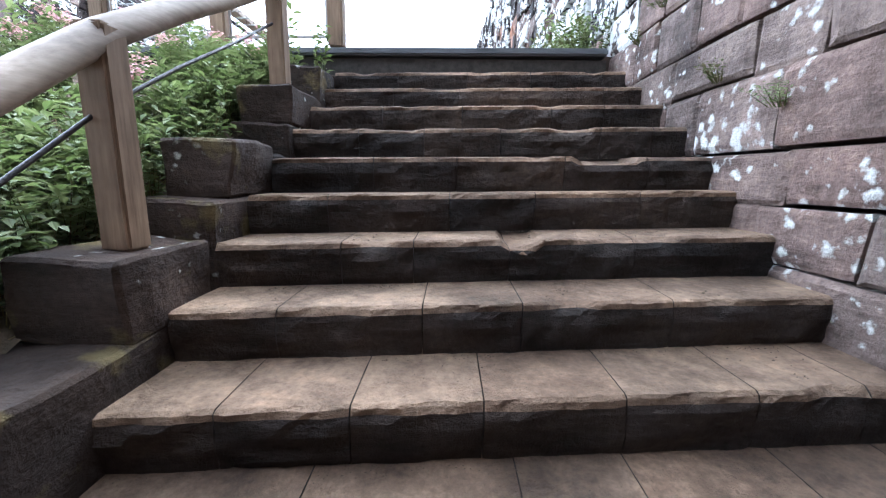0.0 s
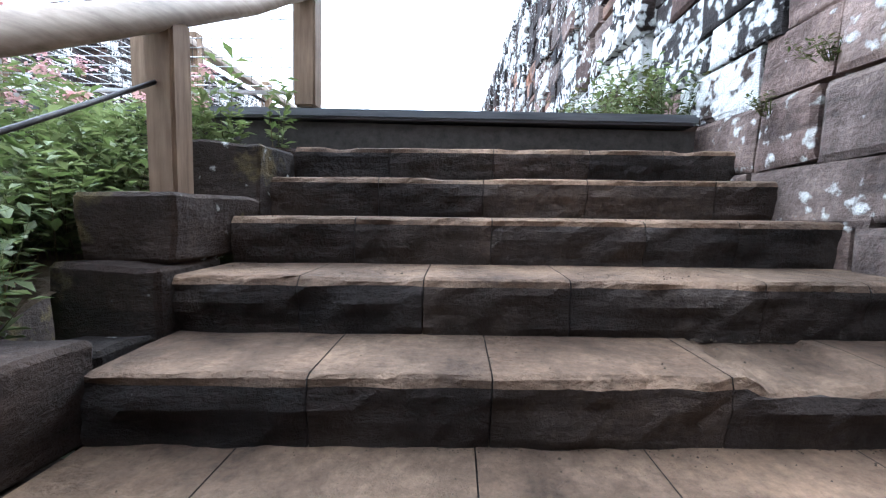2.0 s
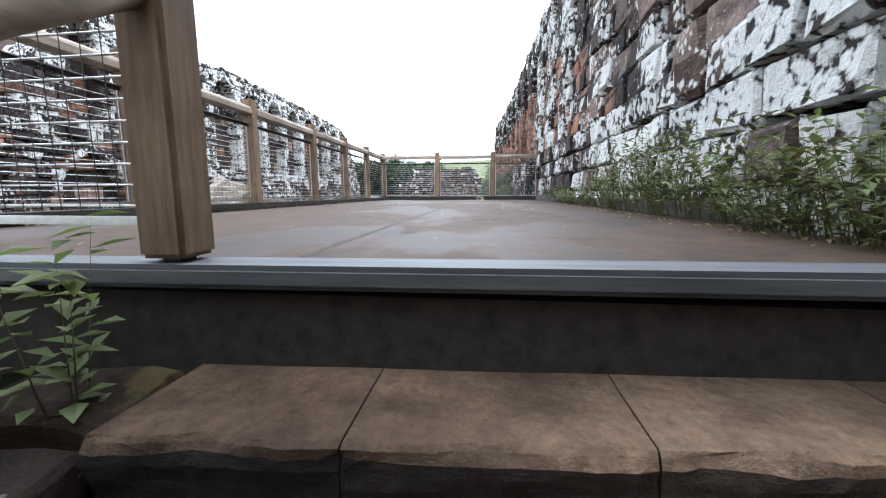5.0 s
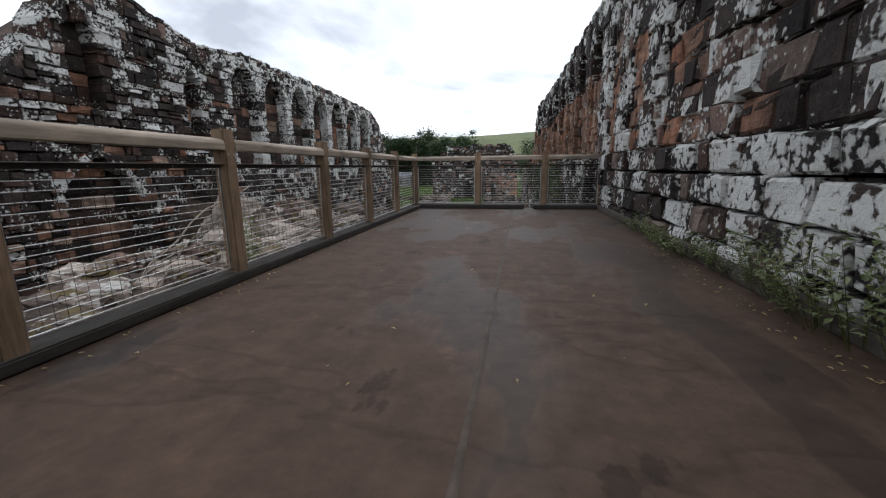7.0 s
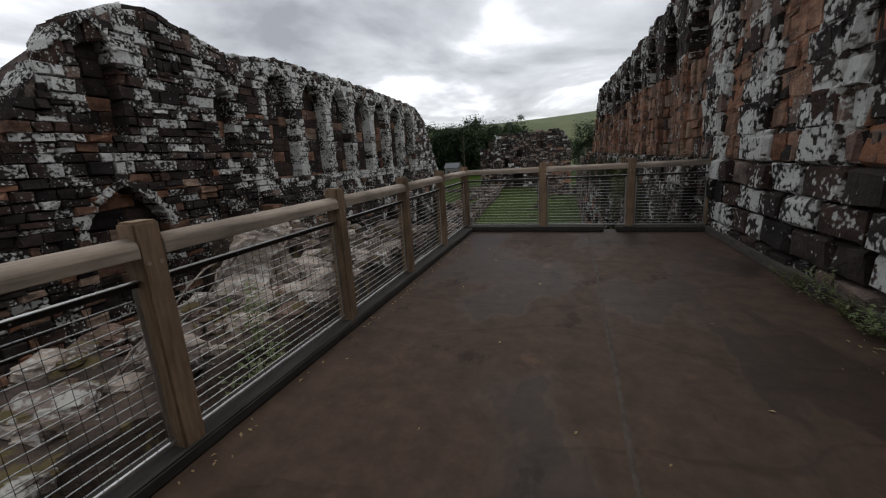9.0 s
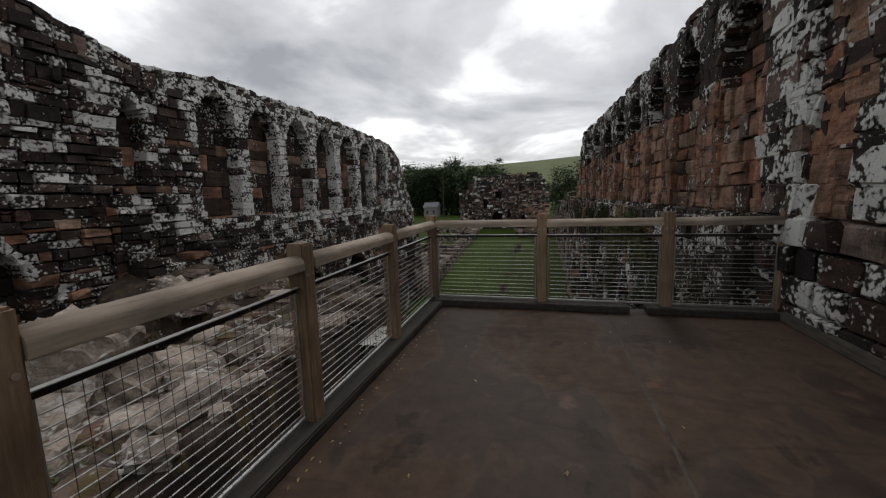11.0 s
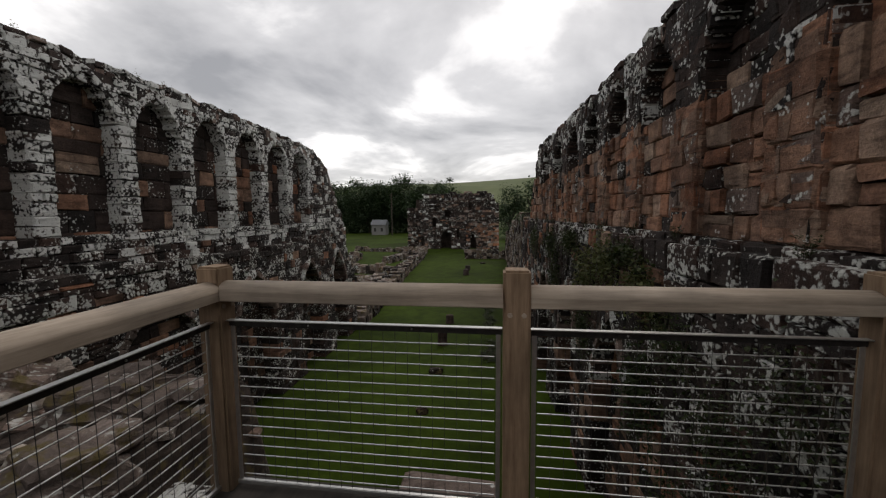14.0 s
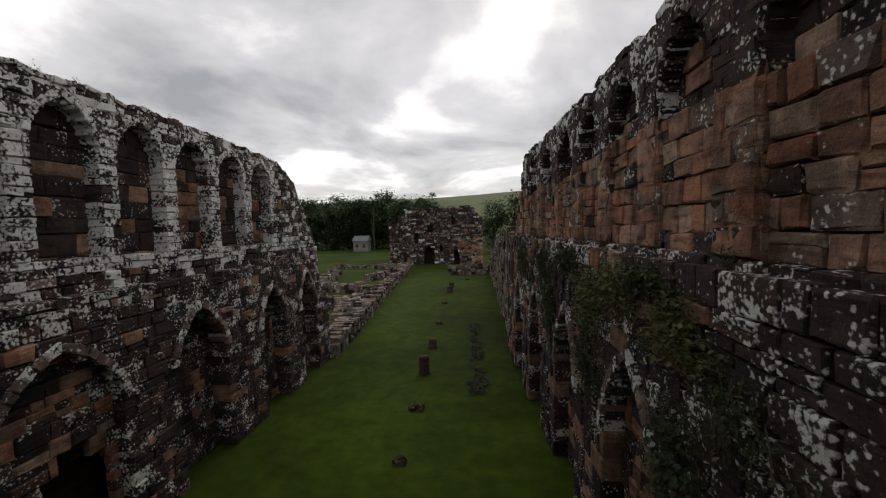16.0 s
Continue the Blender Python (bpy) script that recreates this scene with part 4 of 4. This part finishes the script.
# ---- rubble bank between platform and arcade ----
def rubble(x, y):
    top = -0.45 + 0.15 * vnoise(x * 0.9, y * 0.9) + 0.08 * vnoise(x * 3.1, y * 3.1)
    top += max(0.0, (-8.8 - x)) * 0.45 * max(0.0, min(1.0, (y - 16.6) / 1.5))
    gap = max(0.0, min(1.0, (x + 4.25 + 0.3 * max(0.0, min(1.0, (y - 13.5) / 2.5)) + 0.12 * vnoise(y * 1.3, 5)) / 0.4))
    void = max(0.0, min(1.0, (-6.3 - x) / 0.7)) * max(0.0, min(1.0, (16.8 - y) / 1.2))
    end = max(0.0, min(1.0, (y - 19.0) / 0.8))
    return top - 3.4 * gap * gap - 2.8 * void - 3.5 * end


bank_ob = tagged(new("rubble_bank", grid_mesh("rubble_bank", -10.75, -2.9, 70, 5.9, 20.2, 130, rubble, M_DEBRIS, False)), "bank of broken lichened masonry and stones", "rubble", kind="structure")
rng = random.Random(61)
ROCKS = []
for k in range(9):
    bm = rough_block((1, rng.uniform(0.6, 1.0), rng.uniform(0.35, 0.7)), rng, 0.12, 0.07, 1)
    me = bpy.data.meshes.new("stone")
    bm.to_mesh(me)
    bm.free()
    me.materials.append(M_RUBBLE if k % 4 else M_PALE)
    ROCKS.append(me)
for k in range(320):
    x, y = rng.uniform(-9.9, -4.3), rng.uniform(7.0, 19.4)
    sz = rng.choice((0.16, 0.22, 0.3, 0.42, 0.62)) * rng.uniform(0.8, 1.3)
    if y < 11 and rng.random() < 0.55:
        continue
    if x > -4.8:
        sz *= 0.8
    if x < -6.4 and y < 16.4:
        x = -4.6 - (x + 6.4) * -0.5
    ob = child("stone", rng.choice(ROCKS), bank_ob)
    ob.matrix_local = pose(x, y, rubble(x, y) + 0.08 * sz, rng.uniform(-14, 14), rng.uniform(-14, 14), rng.uniform(0, 360)) @ Matrix.Diagonal((sz, sz, sz * 0.8, 1))


def boulder(at, size, label, turn, material, seed):
    r = random.Random(seed)
    ob = empty("boulder", at, label, "boulder", "boulders on the rubble bank")
    bm = rough_block(size, r, 0.16 * min(size), 0.09 * min(size), 3)
    for v in bm.verts:
        if v.co.z > 0:
            v.co.x *= 0.62
            v.co.y *= 0.8
    bmesh.ops.rotate(bm, verts=bm.verts, matrix=Euler([radians(a) for a in turn]).to_matrix())
    bmesh.ops.translate(bm, verts=bm.verts, vec=(0, 0, size[2] * 0.32))
    part("rock", bm, material, ob)


boulder((-6.0, 13.6, rubble(-6.0, 13.6)), (1.35, 0.8, 1.15), "large pale angular boulder on the rubble", (8, 14, 20), M_PALE, 1)
boulder((-8.9, 17.2, rubble(-8.9, 17.2)), (1.5, 0.7, 0.6), "long tilted pale stone slab on the rubble", (0, 18, -15), M_PALE, 2)
boulder((-7.4, 18.3, rubble(-7.4, 18.3)), (1.1, 0.8, 0.45), "flat lichened stone on the bank edge", (0, 5, 40), M_RUBBLE, 3)
boulder((-5.6, 18.2, rubble(-5.6, 18.2)), (1.3, 0.9, 0.5), "flat lichened stone on the bank edge", (4, -6, 10), M_RUBBLE, 4)
boulder((-8.2, 19.0, rubble(-8.2, 19.0)), (0.9, 0.7, 0.45), "flat lichened stone on the bank edge", (4, 6, 70), M_RUBBLE, 5)
boulder((-4.7, 17.0, rubble(-4.7, 17.0)), (0.8, 0.7, 0.4), "grey lichened stone beside the railing", (4, 6, 70), M_RUBBLE, 6)

# ---- plants round the platform ----
rng = random.Random(71)
for k in range(30):
    y = 5.95 + 7.5 * (k / 30) ** 1.5
    h = (0.5 if y < 7.6 else 0.78 if y < 9.2 else 0.5 if y < 10.5 else 0.28) * rng.uniform(0.7, 1.1)
    plant("wall_plant", ((1.72 if y < 11 else 1.62) - rng.uniform(0, 0.14) * (1 if y < 9.5 else 0.3), y, 0.0 if y < 7 else 0.05), "straggly green weeds growing at the wall foot", rng, h, 0.34 if y < 9.2 else 0.22, 11, 15, 0.062 if y < 9.5 else 0.048, M_LEAF if k % 2 == 0 else M_LEAF_DRY, False, "plant", "weeds at the wall foot", (-0.12, 0))
for at in ((-3.25, 8.1, -0.5), (-3.3, 10.4, -0.5), (-3.6, 11.0, -0.6), (-3.3, 15.6, -0.6), (-4.2, 11.5, -0.5), (-3.2, 13.6, -0.8)):
    plant("leafy_plant", at, "green weed growing among the rubble", rng, rng.uniform(0.5, 0.85), 0.26, 9, 22, 0.08, M_LEAF if at[1] < 12 else M_LEAF_DRY, False, "plant", "weeds in the rubble")
for k in range(26):
    x, y = rng.uniform(-9.6, -4.6), rng.uniform(8, 19)
    plant("rubble_weed", (x, y, rubble(x, y)), "small dry weed between broken stones", rng, rng.uniform(0.15, 0.35), 0.16, 6, 12, 0.05, M_LEAF_DRY, False, "plant", "small weeds in the rubble")
for y, z in ((4.2, -0.55), (3.75, -0.75), (5.2, -0.05), (4.9, 0.1), (3.1, -0.5), (2.9, -1.25)):
    plant("wall_fern", (right_x(y, z) - 0.02, y, z), "small yellow-green plant rooted in a wall joint", rng, 0.07, 0.11, 9, 12, 0.026, M_LEAF if z < -0.6 else M_LEAF_DRY, False, "plant", "plants in the wall joints", (-0.05, 0))


def creeper(name, label, centre, size, count, mat, rng, leaf=0.09):
    """Leaves and thin stems that hang on the lower right wall."""
    top = empty(name, centre, label, "creeper", "creepers on the lower wall")
    pts, v, f = [], [], []
    for _ in range(count):
        a, b = rng.gauss(0, 0.4), rng.gauss(0, 0.4)
        pts.append((-abs(rng.gauss(0.06, 0.1)) * 1.2, a * size[0], b * size[1] - 0.25 * abs(a)))
    for _ in range(14):
        y0, z0 = rng.uniform(-1, 1) * size[0] * 0.6, rng.uniform(0, 1) * size[1] * 0.6
        p = Vector((-0.03, y0, z0))
        for _s in range(6):
            q = p + Vector((rng.uniform(-0.03, 0.02), rng.uniform(-0.1, 0.1), -size[1] * 0.18))
            k = len(v)
            w = Vector((0, 0.008, 0))
            v += [p - w, p + w, q + w, q - w, p + Vector((-0.012, 0, 0)), q + Vector((-0.012, 0, 0))]
            f += [(k, k + 4, k + 5, k + 3), (k + 4, k + 1, k + 2, k + 5)]
            p = q
    child("stem", mesh_from("stem", v, f, [M_BARK]), top, kind="stuff")
    v, f = leaves(pts, leaf, rng, 1.2, 0.7)
    child("foliage", mesh_from("foliage", v, f, [mat]), top)


for y, z, sy, sz, n in ((19.2, -1.0, 1.2, 1.0, 900), (20.6, -0.2, 1.0, 0.7, 800), (24.0, 0.6, 1.3, 0.7, 1100), (25.6, 0.0, 1.2, 0.9, 1100), (27.5, 0.8, 1.5, 0.5, 900), (30.5, 0.5, 1.6, 0.8, 900), (20.0, -2.6, 1.4, 0.8, 800), (34.5, 0.4, 2.2, 0.9, 900), (18.3, 0.0, 0.8, 0.8, 500), (21.6, -1.4, 1.0, 1.1, 900), (21.8, 0.3, 1.0, 0.6, 1100), (22.6, 0.9, 1.4, 0.3, 700), (25.6, -1.4, 0.9, 1.0, 800), (29.6, -0.8, 1.0, 1.0, 900)):
    creeper("creeper", "dark green creeper hanging on the lower wall", (rlow_x(y, z) - 0.03, y, z), (sy, sz), n, M_IVY if n != 1100 else M_LEAF_DRY, rng, 0.06 if y < 21 else 0.09)
for k in range(10):
    y = 17.0 + 2.0 * k + rng.uniform(-0.5, 0.5)
    plant("ledge_plant", (right_face(y) - 0.2, y, 1.22), "tuft of weeds on the wall ledge", rng, 0.22, 0.2, 8, 14, 0.05, M_IVY, False, "plant", "weeds on the ledge")
for y in (21.5, 24.2, 25.1, 27.8, 30.3, 33.0):
    plant("wall_top_weed", (LX - 0.2, y, l_top(y) - 0.08), "thin dry weed on the wall top", rng, 0.28, 0.14, 5, 8, 0.05, M_LEAF_DRY, False, "plant", "weeds on the wall top")
rng = random.Random(72)
v, f = [], []
for k in range(1500):
    x, y = rng.uniform(-1.9, -0.98), rng.uniform(1.9, 4.3)
    b = Vector((x, y, bank(x, y) - 0.01))
    t = b + Vector((rng.gauss(0, 0.05), rng.gauss(0, 0.05), rng.uniform(0.05, 0.2)))
    n = len(v)
    v += [b + Vector((0.003, 0, 0)), b - Vector((0.003, 0, 0)), t]
    f.append((n, n + 1, n + 2))
tagged(new("dry_grass", mesh_from("dry_grass", v, f, [M_STRAW])), "straw-coloured dry grass on the bank", "grass", kind="stuff")

# ---- lawn ----
def drum(name, at, r, h, label, material):
    ob = empty(name, at, label, "column stump", "column stumps on the lawn")
    v, f, n = [], [], 20
    rr = random.Random(h)
    for z, k in ((0, 1.04), (0.1 * h, 1.04), (0.13 * h, 0.93), (0.9 * h, 0.9), (h, 0.86)):
        v += [(r * k * math.cos(2 * math.pi * i / n) + rr.uniform(-0.01, 0.01), r * k * math.sin(2 * math.pi * i / n), z + rr.uniform(-0.02, 0.02)) for i in range(n)]
    for s in range(4):
        f += [(s * n + i, s * n + (i + 1) % n, (s + 1) * n + (i + 1) % n, (s + 1) * n + i) for i in range(n)]
    f.append(tuple(range(4 * n, 5 * n)))
    child("drum", mesh_from("drum", v, f, [material], None, True), ob)


drum("column_stump", (-4.4, 35.8, LAWN), 0.29, 0.9, "short dark round column stump on the lawn", M_CORE)
drum("column_stump", (-4.5, 40.1, LAWN), 0.28, 0.55, "low dark round column stump on the lawn", M_CORE)
drum("column_stump", (-5.0, 60.5, LAWN), 0.36, 0.7, "small dark column stump far down the lawn", M_CORE)
drum("column_stump", (-5.1, 64.5, LAWN), 0.36, 0.6, "small dark column stump far down the lawn", M_CORE)
for (x, y), sx, lab in (((-4.2, 31.9), 0.62, "flat mossy stone lying in the grass"), ((-4.1, 28.2), 0.38, "small pale stone lying in the grass"), ((-4.7, 46), 0.5, "small stone lying in the grass"), ((-5.0, 54), 0.5, "dark flat stone lying in the grass"), ((-3.4, 71), 0.7, "dark flat stone lying in the grass")):
    ob = empty("lawn_stone", (x, y, LAWN), lab, "stone", "stones on the lawn")
    bm = rough_block((sx, sx * 0.7, 0.3), rng, 0.06, 0.05, 2)
    bmesh.ops.translate(bm, verts=bm.verts, vec=(0, 0, 0.06))
    part("rock", bm, M_KERB, ob)
pts = []
for k in range(46):
    y = rng.uniform(33.4, 46)
    x = -1.5 - (y - 33.4) * 0.048 + rng.gauss(0, 0.16)
    pts += [(x + rng.gauss(0, 0.12), y + rng.gauss(0, 0.22), LAWN + abs(rng.gauss(0.02, 0.03))) for _ in range(60)]
v, f = leaves(pts, 0.13, rng, 0.1, 0.9)
tagged(new("ground_weed", mesh_from("ground_weed", v, f, [M_IVY])), "dark patches of low weeds in the lawn", "weeds", kind="stuff")

# ---- far ruins ----
def low_wall(label, pts, h, width, step, seed, name="ruin_wall", top=None):
    """A broken rubble wall through the points, of uneven stones in rough courses."""
    r = random.Random(seed)
    ob = empty(name, (*pts[0], LAWN), label, "ruined wall", "ruined walls about the lawn")
    o, lump = Vector((*pts[0], LAWN)), Lump()
    for (x0, y0), (x1, y1) in zip(pts, pts[1:]):
        L = math.hypot(x1 - x0, y1 - y0)
        d = Vector(((x1 - x0) / L, (y1 - y0) / L, 0))
        nrm = Vector((-d.y, d.x, 0))
        s = 0.0
        while s < L:
            hh = h * (0.75 + 0.5 * abs(vnoise(s * 0.35, seed)))
            if top:
                hh = top((y0 + (y1 - y0) * s / L)) - LAWN
            z = 0.0
            while z < hh:
                dz = step * r.uniform(0.55, 0.9)
                for w0, w1 in ((-0.5, 0.02), (-0.02, 0.5)):
                    a, b = s + r.uniform(-0.1, 0.1), s + step + r.uniform(-0.08, 0.1)
                    e = r.uniform(-0.1, 0.1) * width
                    c = [Vector((x0, y0, z)) + d * q + nrm * (width * w + e * (1 if abs(w) > 0.1 else 0)) - Vector((o.x, o.y, 0)) for q, w in ((a, w0), (b, w0), (b, w1), (a, w1))]
                    tp = [p + Vector((0, 0, dz + r.uniform(-0.06, 0.06))) for p in c]
                    lump.add(c + tp, [(0, 1, 5, 4), (1, 2, 6, 5), (2, 3, 7, 6), (3, 0, 4, 7), (4, 5, 6, 7)], r.choices((0, 1), (3, 2))[0])
                z += dz
            s += step
    child("masonry", lump.mesh("masonry", [M_RUBBLE, M_DARK]), ob)


def footing(x, y):
    return (-1.4 + (x + 1.2) * 0.71, 16.4 + (y - 16.3) * 0.71)


low_wall("long broken rubble wall edging the lawn", [(-10.6, 38.0), (-11.0, 44), (-12.7, 60), (-13.8, 76), (-15.2, 88)], 0.95, 1.4, 0.5, 1)
low_wall("thick low rubble wall across the lawn", [(-6.5, 77.5), (-0.2, 77.0)], 1.45, 1.0, 0.6, 2)
for run, h, width, seed in ((((-16, 52), (-24, 54)), 0.5, 1.1, 3), (((-17, 66), (-30, 70)), 0.85, 1.6, 4), (((-19, 78), (-31, 82), (-33, 100)), 0.95, 1.5, 5), (((-24, 92), (-21, 108)), 0.95, 1.3, 6), (((-40, 118), (-22, 116)), 0.6, 1.1, 7), (((-18, 60), (-19, 72)), 0.6, 1.2, 9)):
    low_wall("low grassy wall footing in the ruins", [footing(*p) for p in run], h, width, 0.65, seed)
low_wall("overgrown continuation of the church wall", [(1.1, 40.2), (0.9, 55), (0.7, 77)], 4, 1.4, 0.7, 8, "ruin_wall", lambda y: 1.2 - max(0, y - 46) * 0.1 + 0.6 * vnoise(y * 0.4, 9))
rng = random.Random(81)
for y, z in ((41.5, 1.0), (44, 0.9), (48, 0.6), (52, 0.3), (57, -0.1), (63, -0.8), (70, -1.5)):
    plant("shrub", (0.9, y, z - 0.6), "dark shrub growing on the ruined wall", rng, 1.4, 1.1, 16, 26, 0.2, M_WOOD_LEAF, False, "shrub", "shrubs on the ruined wall")

# chapter block at the far end, with its openings
far = empty("ruined_chapel", (-10, 94, LAWN), "tall ruined red and grey stone building with dark doorways", "ruin")
fo = Vector((-10, 94, LAWN))
rng = random.Random(91)
F_HOLES = [(-11.7, 1.15, -5.7, -3.2, -2.0), (-6.2, 0.6, -5.7, -3.7, -2.8), (-16.7, 0.6, -5.7, -3.7, -2.8), (-11.4, 0.65, 0.9, 2.0, 2.5), (-6.8, 0.35, 2.0, 3.6, 4.1), (-9.2, 0.3, -3.4, -2.0, -1.6), (-14.2, 0.4, -1.2, 0.4, 0.8)]
def f_top(x):
    if x < -16.9:
        return 2.7 + 0.5 * vnoise(x * 1.1, 2)
    return 5.7 + 0.5 * vnoise(x * 0.9, 4) + 0.4 * vnoise(x * 2.7, 4) - max(0, x + 2.6) * 1.8 - max(0, -15.6 - x) * 1.2
lump = Lump()
for q in courses(rng, -20.2, -1.0, -5.7, 7.0, 0.44, 0.72, F_HOLES, f_top):
    cx = sum(p[0] for p in q) / 4
    y = 94 + (2.2 if cx < -17 else 0) - (0.5 if int((cx + 26) / 3.1) % 2 else 0)
    vv, ff = ashlar(q, 0, 1, 1.2, rng, 0.07)
    cz = sum(p[1] for p in q) / 4
    lump.add([(b - fo.x, y - a - fo.y, c - fo.z) for a, b, c in vv], ff, rng.choices((0, 1, 2, 3), (4, 4, 0.5, 2) if cx > -7.5 and cz < -0.5 else (9, 0.3, 0.8, 1.2))[0])
child("facade", lump.mesh("facade", STONES), far, kind="stuff")
slab("inner_wall", (-8.4, 2.5, 0), (8.2, 7.0, 10.2), M_CORE, far)

# small cottage and pole beyond the ruins
cottage = empty("cottage", (-41.5, 146, LAWN), "small pale rendered cottage below the wood", "house")
M_RENDER = plain("pale_render", (0.15, 0.147, 0.14), (0.2, 0.195, 0.185), 3, 0.9)
M_SLATE = plain("slate_roof", (0.10, 0.105, 0.115), (0.15, 0.155, 0.165), 6, 0.7)
slab("wall", (-2.4, -2, 0), (2.4, 2, 3.6), M_RENDER, cottage)
child("roof", mesh_from("roof", [(-2.7, -2.4, 3.5), (2.7, -2.4, 3.5), (2.7, 2.4, 3.5), (-2.7, 2.4, 3.5), (-2.7, 0, 5.2), (2.7, 0, 5.2)], [(0, 1, 5, 4), (2, 3, 4, 5), (0, 4, 3), (1, 2, 5), (0, 3, 2, 1)], [M_SLATE]), cottage)
slab("window", (-1.6, -2.05, 1.2), (-0.8, -1.98, 2.4), M_IRON, cottage)
slab("window", (0.8, -2.05, 1.2), (1.6, -1.98, 2.4), M_IRON, cottage)
pole = empty("utility_pole", (-35.6, 140, LAWN), "plain wooden utility pole by the field", "pole")
bm = bmesh.new()
bmesh.ops.create_cone(bm, cap_ends=True, segments=10, radius1=0.16, radius2=0.12, depth=14)
bmesh.ops.translate(bm, verts=bm.verts, vec=(0, 0, 7))
part("shaft", bm, M_BARK, pole)
part("cross_arm", box_bm((-0.9, -0.06, 13.2), (0.9, 0.06, 13.35), 0.02), M_BARK, pole)


# ---- trees ----
def tree(name, at, label, h, w, seed, count=2600, leaf=0.5, group=""):
    r = random.Random(seed)
    top = empty(name, at, label, "tree", group)
    v, f = [], []
    limbs = [(Vector((0, 0, 0)), Vector((0.1, 0, h * 0.45)), 0.035 * h, 0.022 * h)]
    tips = []
    for k in range(9):
        a = 2.4 * k + r.uniform(-0.4, 0.4)
        b = Vector((0.05, 0, h * r.uniform(0.22, 0.45)))
        t = Vector((math.cos(a) * w * r.uniform(0.5, 0.85), math.sin(a) * w * r.uniform(0.5, 0.85), h * r.uniform(0.45, 0.9)))
        limbs.append((b, t, 0.014 * h, 0.004 * h))
        tips += [t, b.lerp(t, 0.65)]
    for _ in range(46):
        zz = r.uniform(0.08, 0.97)
        wide = math.sqrt(max(0.05, 1 - ((zz - 0.45) / 0.54) ** 2))
        aa, rr = r.uniform(0, 6.283), math.sqrt(r.random())
        tips.append(Vector((math.cos(aa) * rr * wide * w * 0.85, math.sin(aa) * rr * wide * w * 0.85, h * zz)))
    for b, t, r0, r1 in limbs:
        d = (t - b).normalized()
        s = d.orthogonal().normalized()
        u = d.cross(s)
        k = len(v)
        for p, rad in ((b, r0), (t, r1)):
            v += [p + (s * math.cos(q) + u * math.sin(q)) * rad for q in (0, 1.047, 2.094, 3.142, 4.189, 5.236)]
        f += [(k + i, k + (i + 1) % 6, k + 6 + (i + 1) % 6, k + 6 + i) for i in range(6)]
    child("trunk", mesh_from("trunk", v, f, [M_BARK]), top)
    pts = []
    for _ in range(count):
        c = r.choice(tips)
        pts.append(c + Vector((r.gauss(0, 0.15) * w, r.gauss(0, 0.15) * w, r.gauss(0, 0.07) * h)))
    v, f = leaves([p for p in pts if p.z > h * 0.03], leaf, r, 1.0, 0.8)
    child("crown", mesh_from("crown", v, f, [M_WOOD_LEAF]), top)
    return top


tree("tree", (2.2, 126, LAWN), "dark round broadleaf tree behind the ruins", 14.0, 5.2, 3, 5200, 0.55)
tree("tree", (9, 130, LAWN), "dark broadleaf tree behind the ruins", 15, 6, 4, 2600, 0.8)
tree("tree", (-21, 12.0, LAWN), "dark leafy tree behind the arcaded wall", 11.5, 4.2, 5, 4200, 0.3)
tree("tree", (-20, 6.0, LAWN), "dark leafy tree behind the arcaded wall", 11.5, 4.2, 6, 4200, 0.3)
first = [tree("woodland_tree", (-30, 158, LAWN), "dense dark green woodland tree beyond the meadow", 17, 7.5, 7, 7000, 0.75, "woodland edge"), tree("woodland_tree", (-47, 162, LAWN), "dense dark green woodland tree beyond the meadow", 18, 8, 8, 7000, 0.75, "woodland edge")]
rng = random.Random(95)
for k in range(34):
    row = k % 2
    x = -20 - 3.6 * k + rng.uniform(-1.5, 1.5)
    y = 156 + 14 * row + rng.uniform(-4, 4)
    if -36 > x > -48 and row == 0:
        y += 10
    m = pose(x, y, LAWN - rng.uniform(0, 1.5) + 3 * row, 0, 0, rng.uniform(0, 360)) @ Matrix.Scale(rng.uniform(0.85, 1.08), 4)
    ob = copy_thing(first[k % 2], m)
    ob.scale = (m.to_scale().x,) * 3
tree("lone_tree", (-60, 500, 38), "small lone tree on the hill crest", 7, 5, 9, 400, 1.2)

rng = random.Random(99)
pts = [(rng.uniform(-2.6, 1.3), rng.uniform(6, 16.2), 0.006) for _ in range(36)] + [(1.55 - abs(rng.gauss(0, 0.12)), rng.uniform(6.2, 12), 0.006) for _ in range(150)] + [(-2.7 + abs(rng.gauss(0, 0.06)), rng.uniform(6.2, 16), 0.006) for _ in range(110)]
v, f = leaves(pts, 0.035, rng, 0.05, 0.5)
tagged(new("leaf_litter", mesh_from("leaf_litter", [(a, b, max(0.0055, min(c, 0.02))) for a, b, c in v], f, [M_STRAW])), "scattered dry leaf bits on the platform", "leaf litter", kind="stuff")

branch = empty("dead_branch", (-5.2, 10.6, rubble(-5.2, 10.6)), "bare dead branch leaning over the rubble", "branch")
bo = Vector(branch.location)
for tip, bend in (((-4.3, 11.9, 0.85), 0.12), ((-5.0, 12.0, 0.55), -0.1), ((-4.6, 11.2, 0.2), 0.05)):
    a, b = bo + Vector((0, 0, 0.02)), Vector(tip)
    pts = [a.lerp(b, k / 6) + Vector((bend * math.sin(k / 6 * math.pi), 0, 0.05 * math.sin(k * 1.7))) for k in range(7)]
    sweep("twig", pts, [(0.014 * math.cos(q), 0.014 * math.sin(q)) for q in (0, 1.26, 2.51, 3.77, 5.03)], M_PALE, branch, bo)
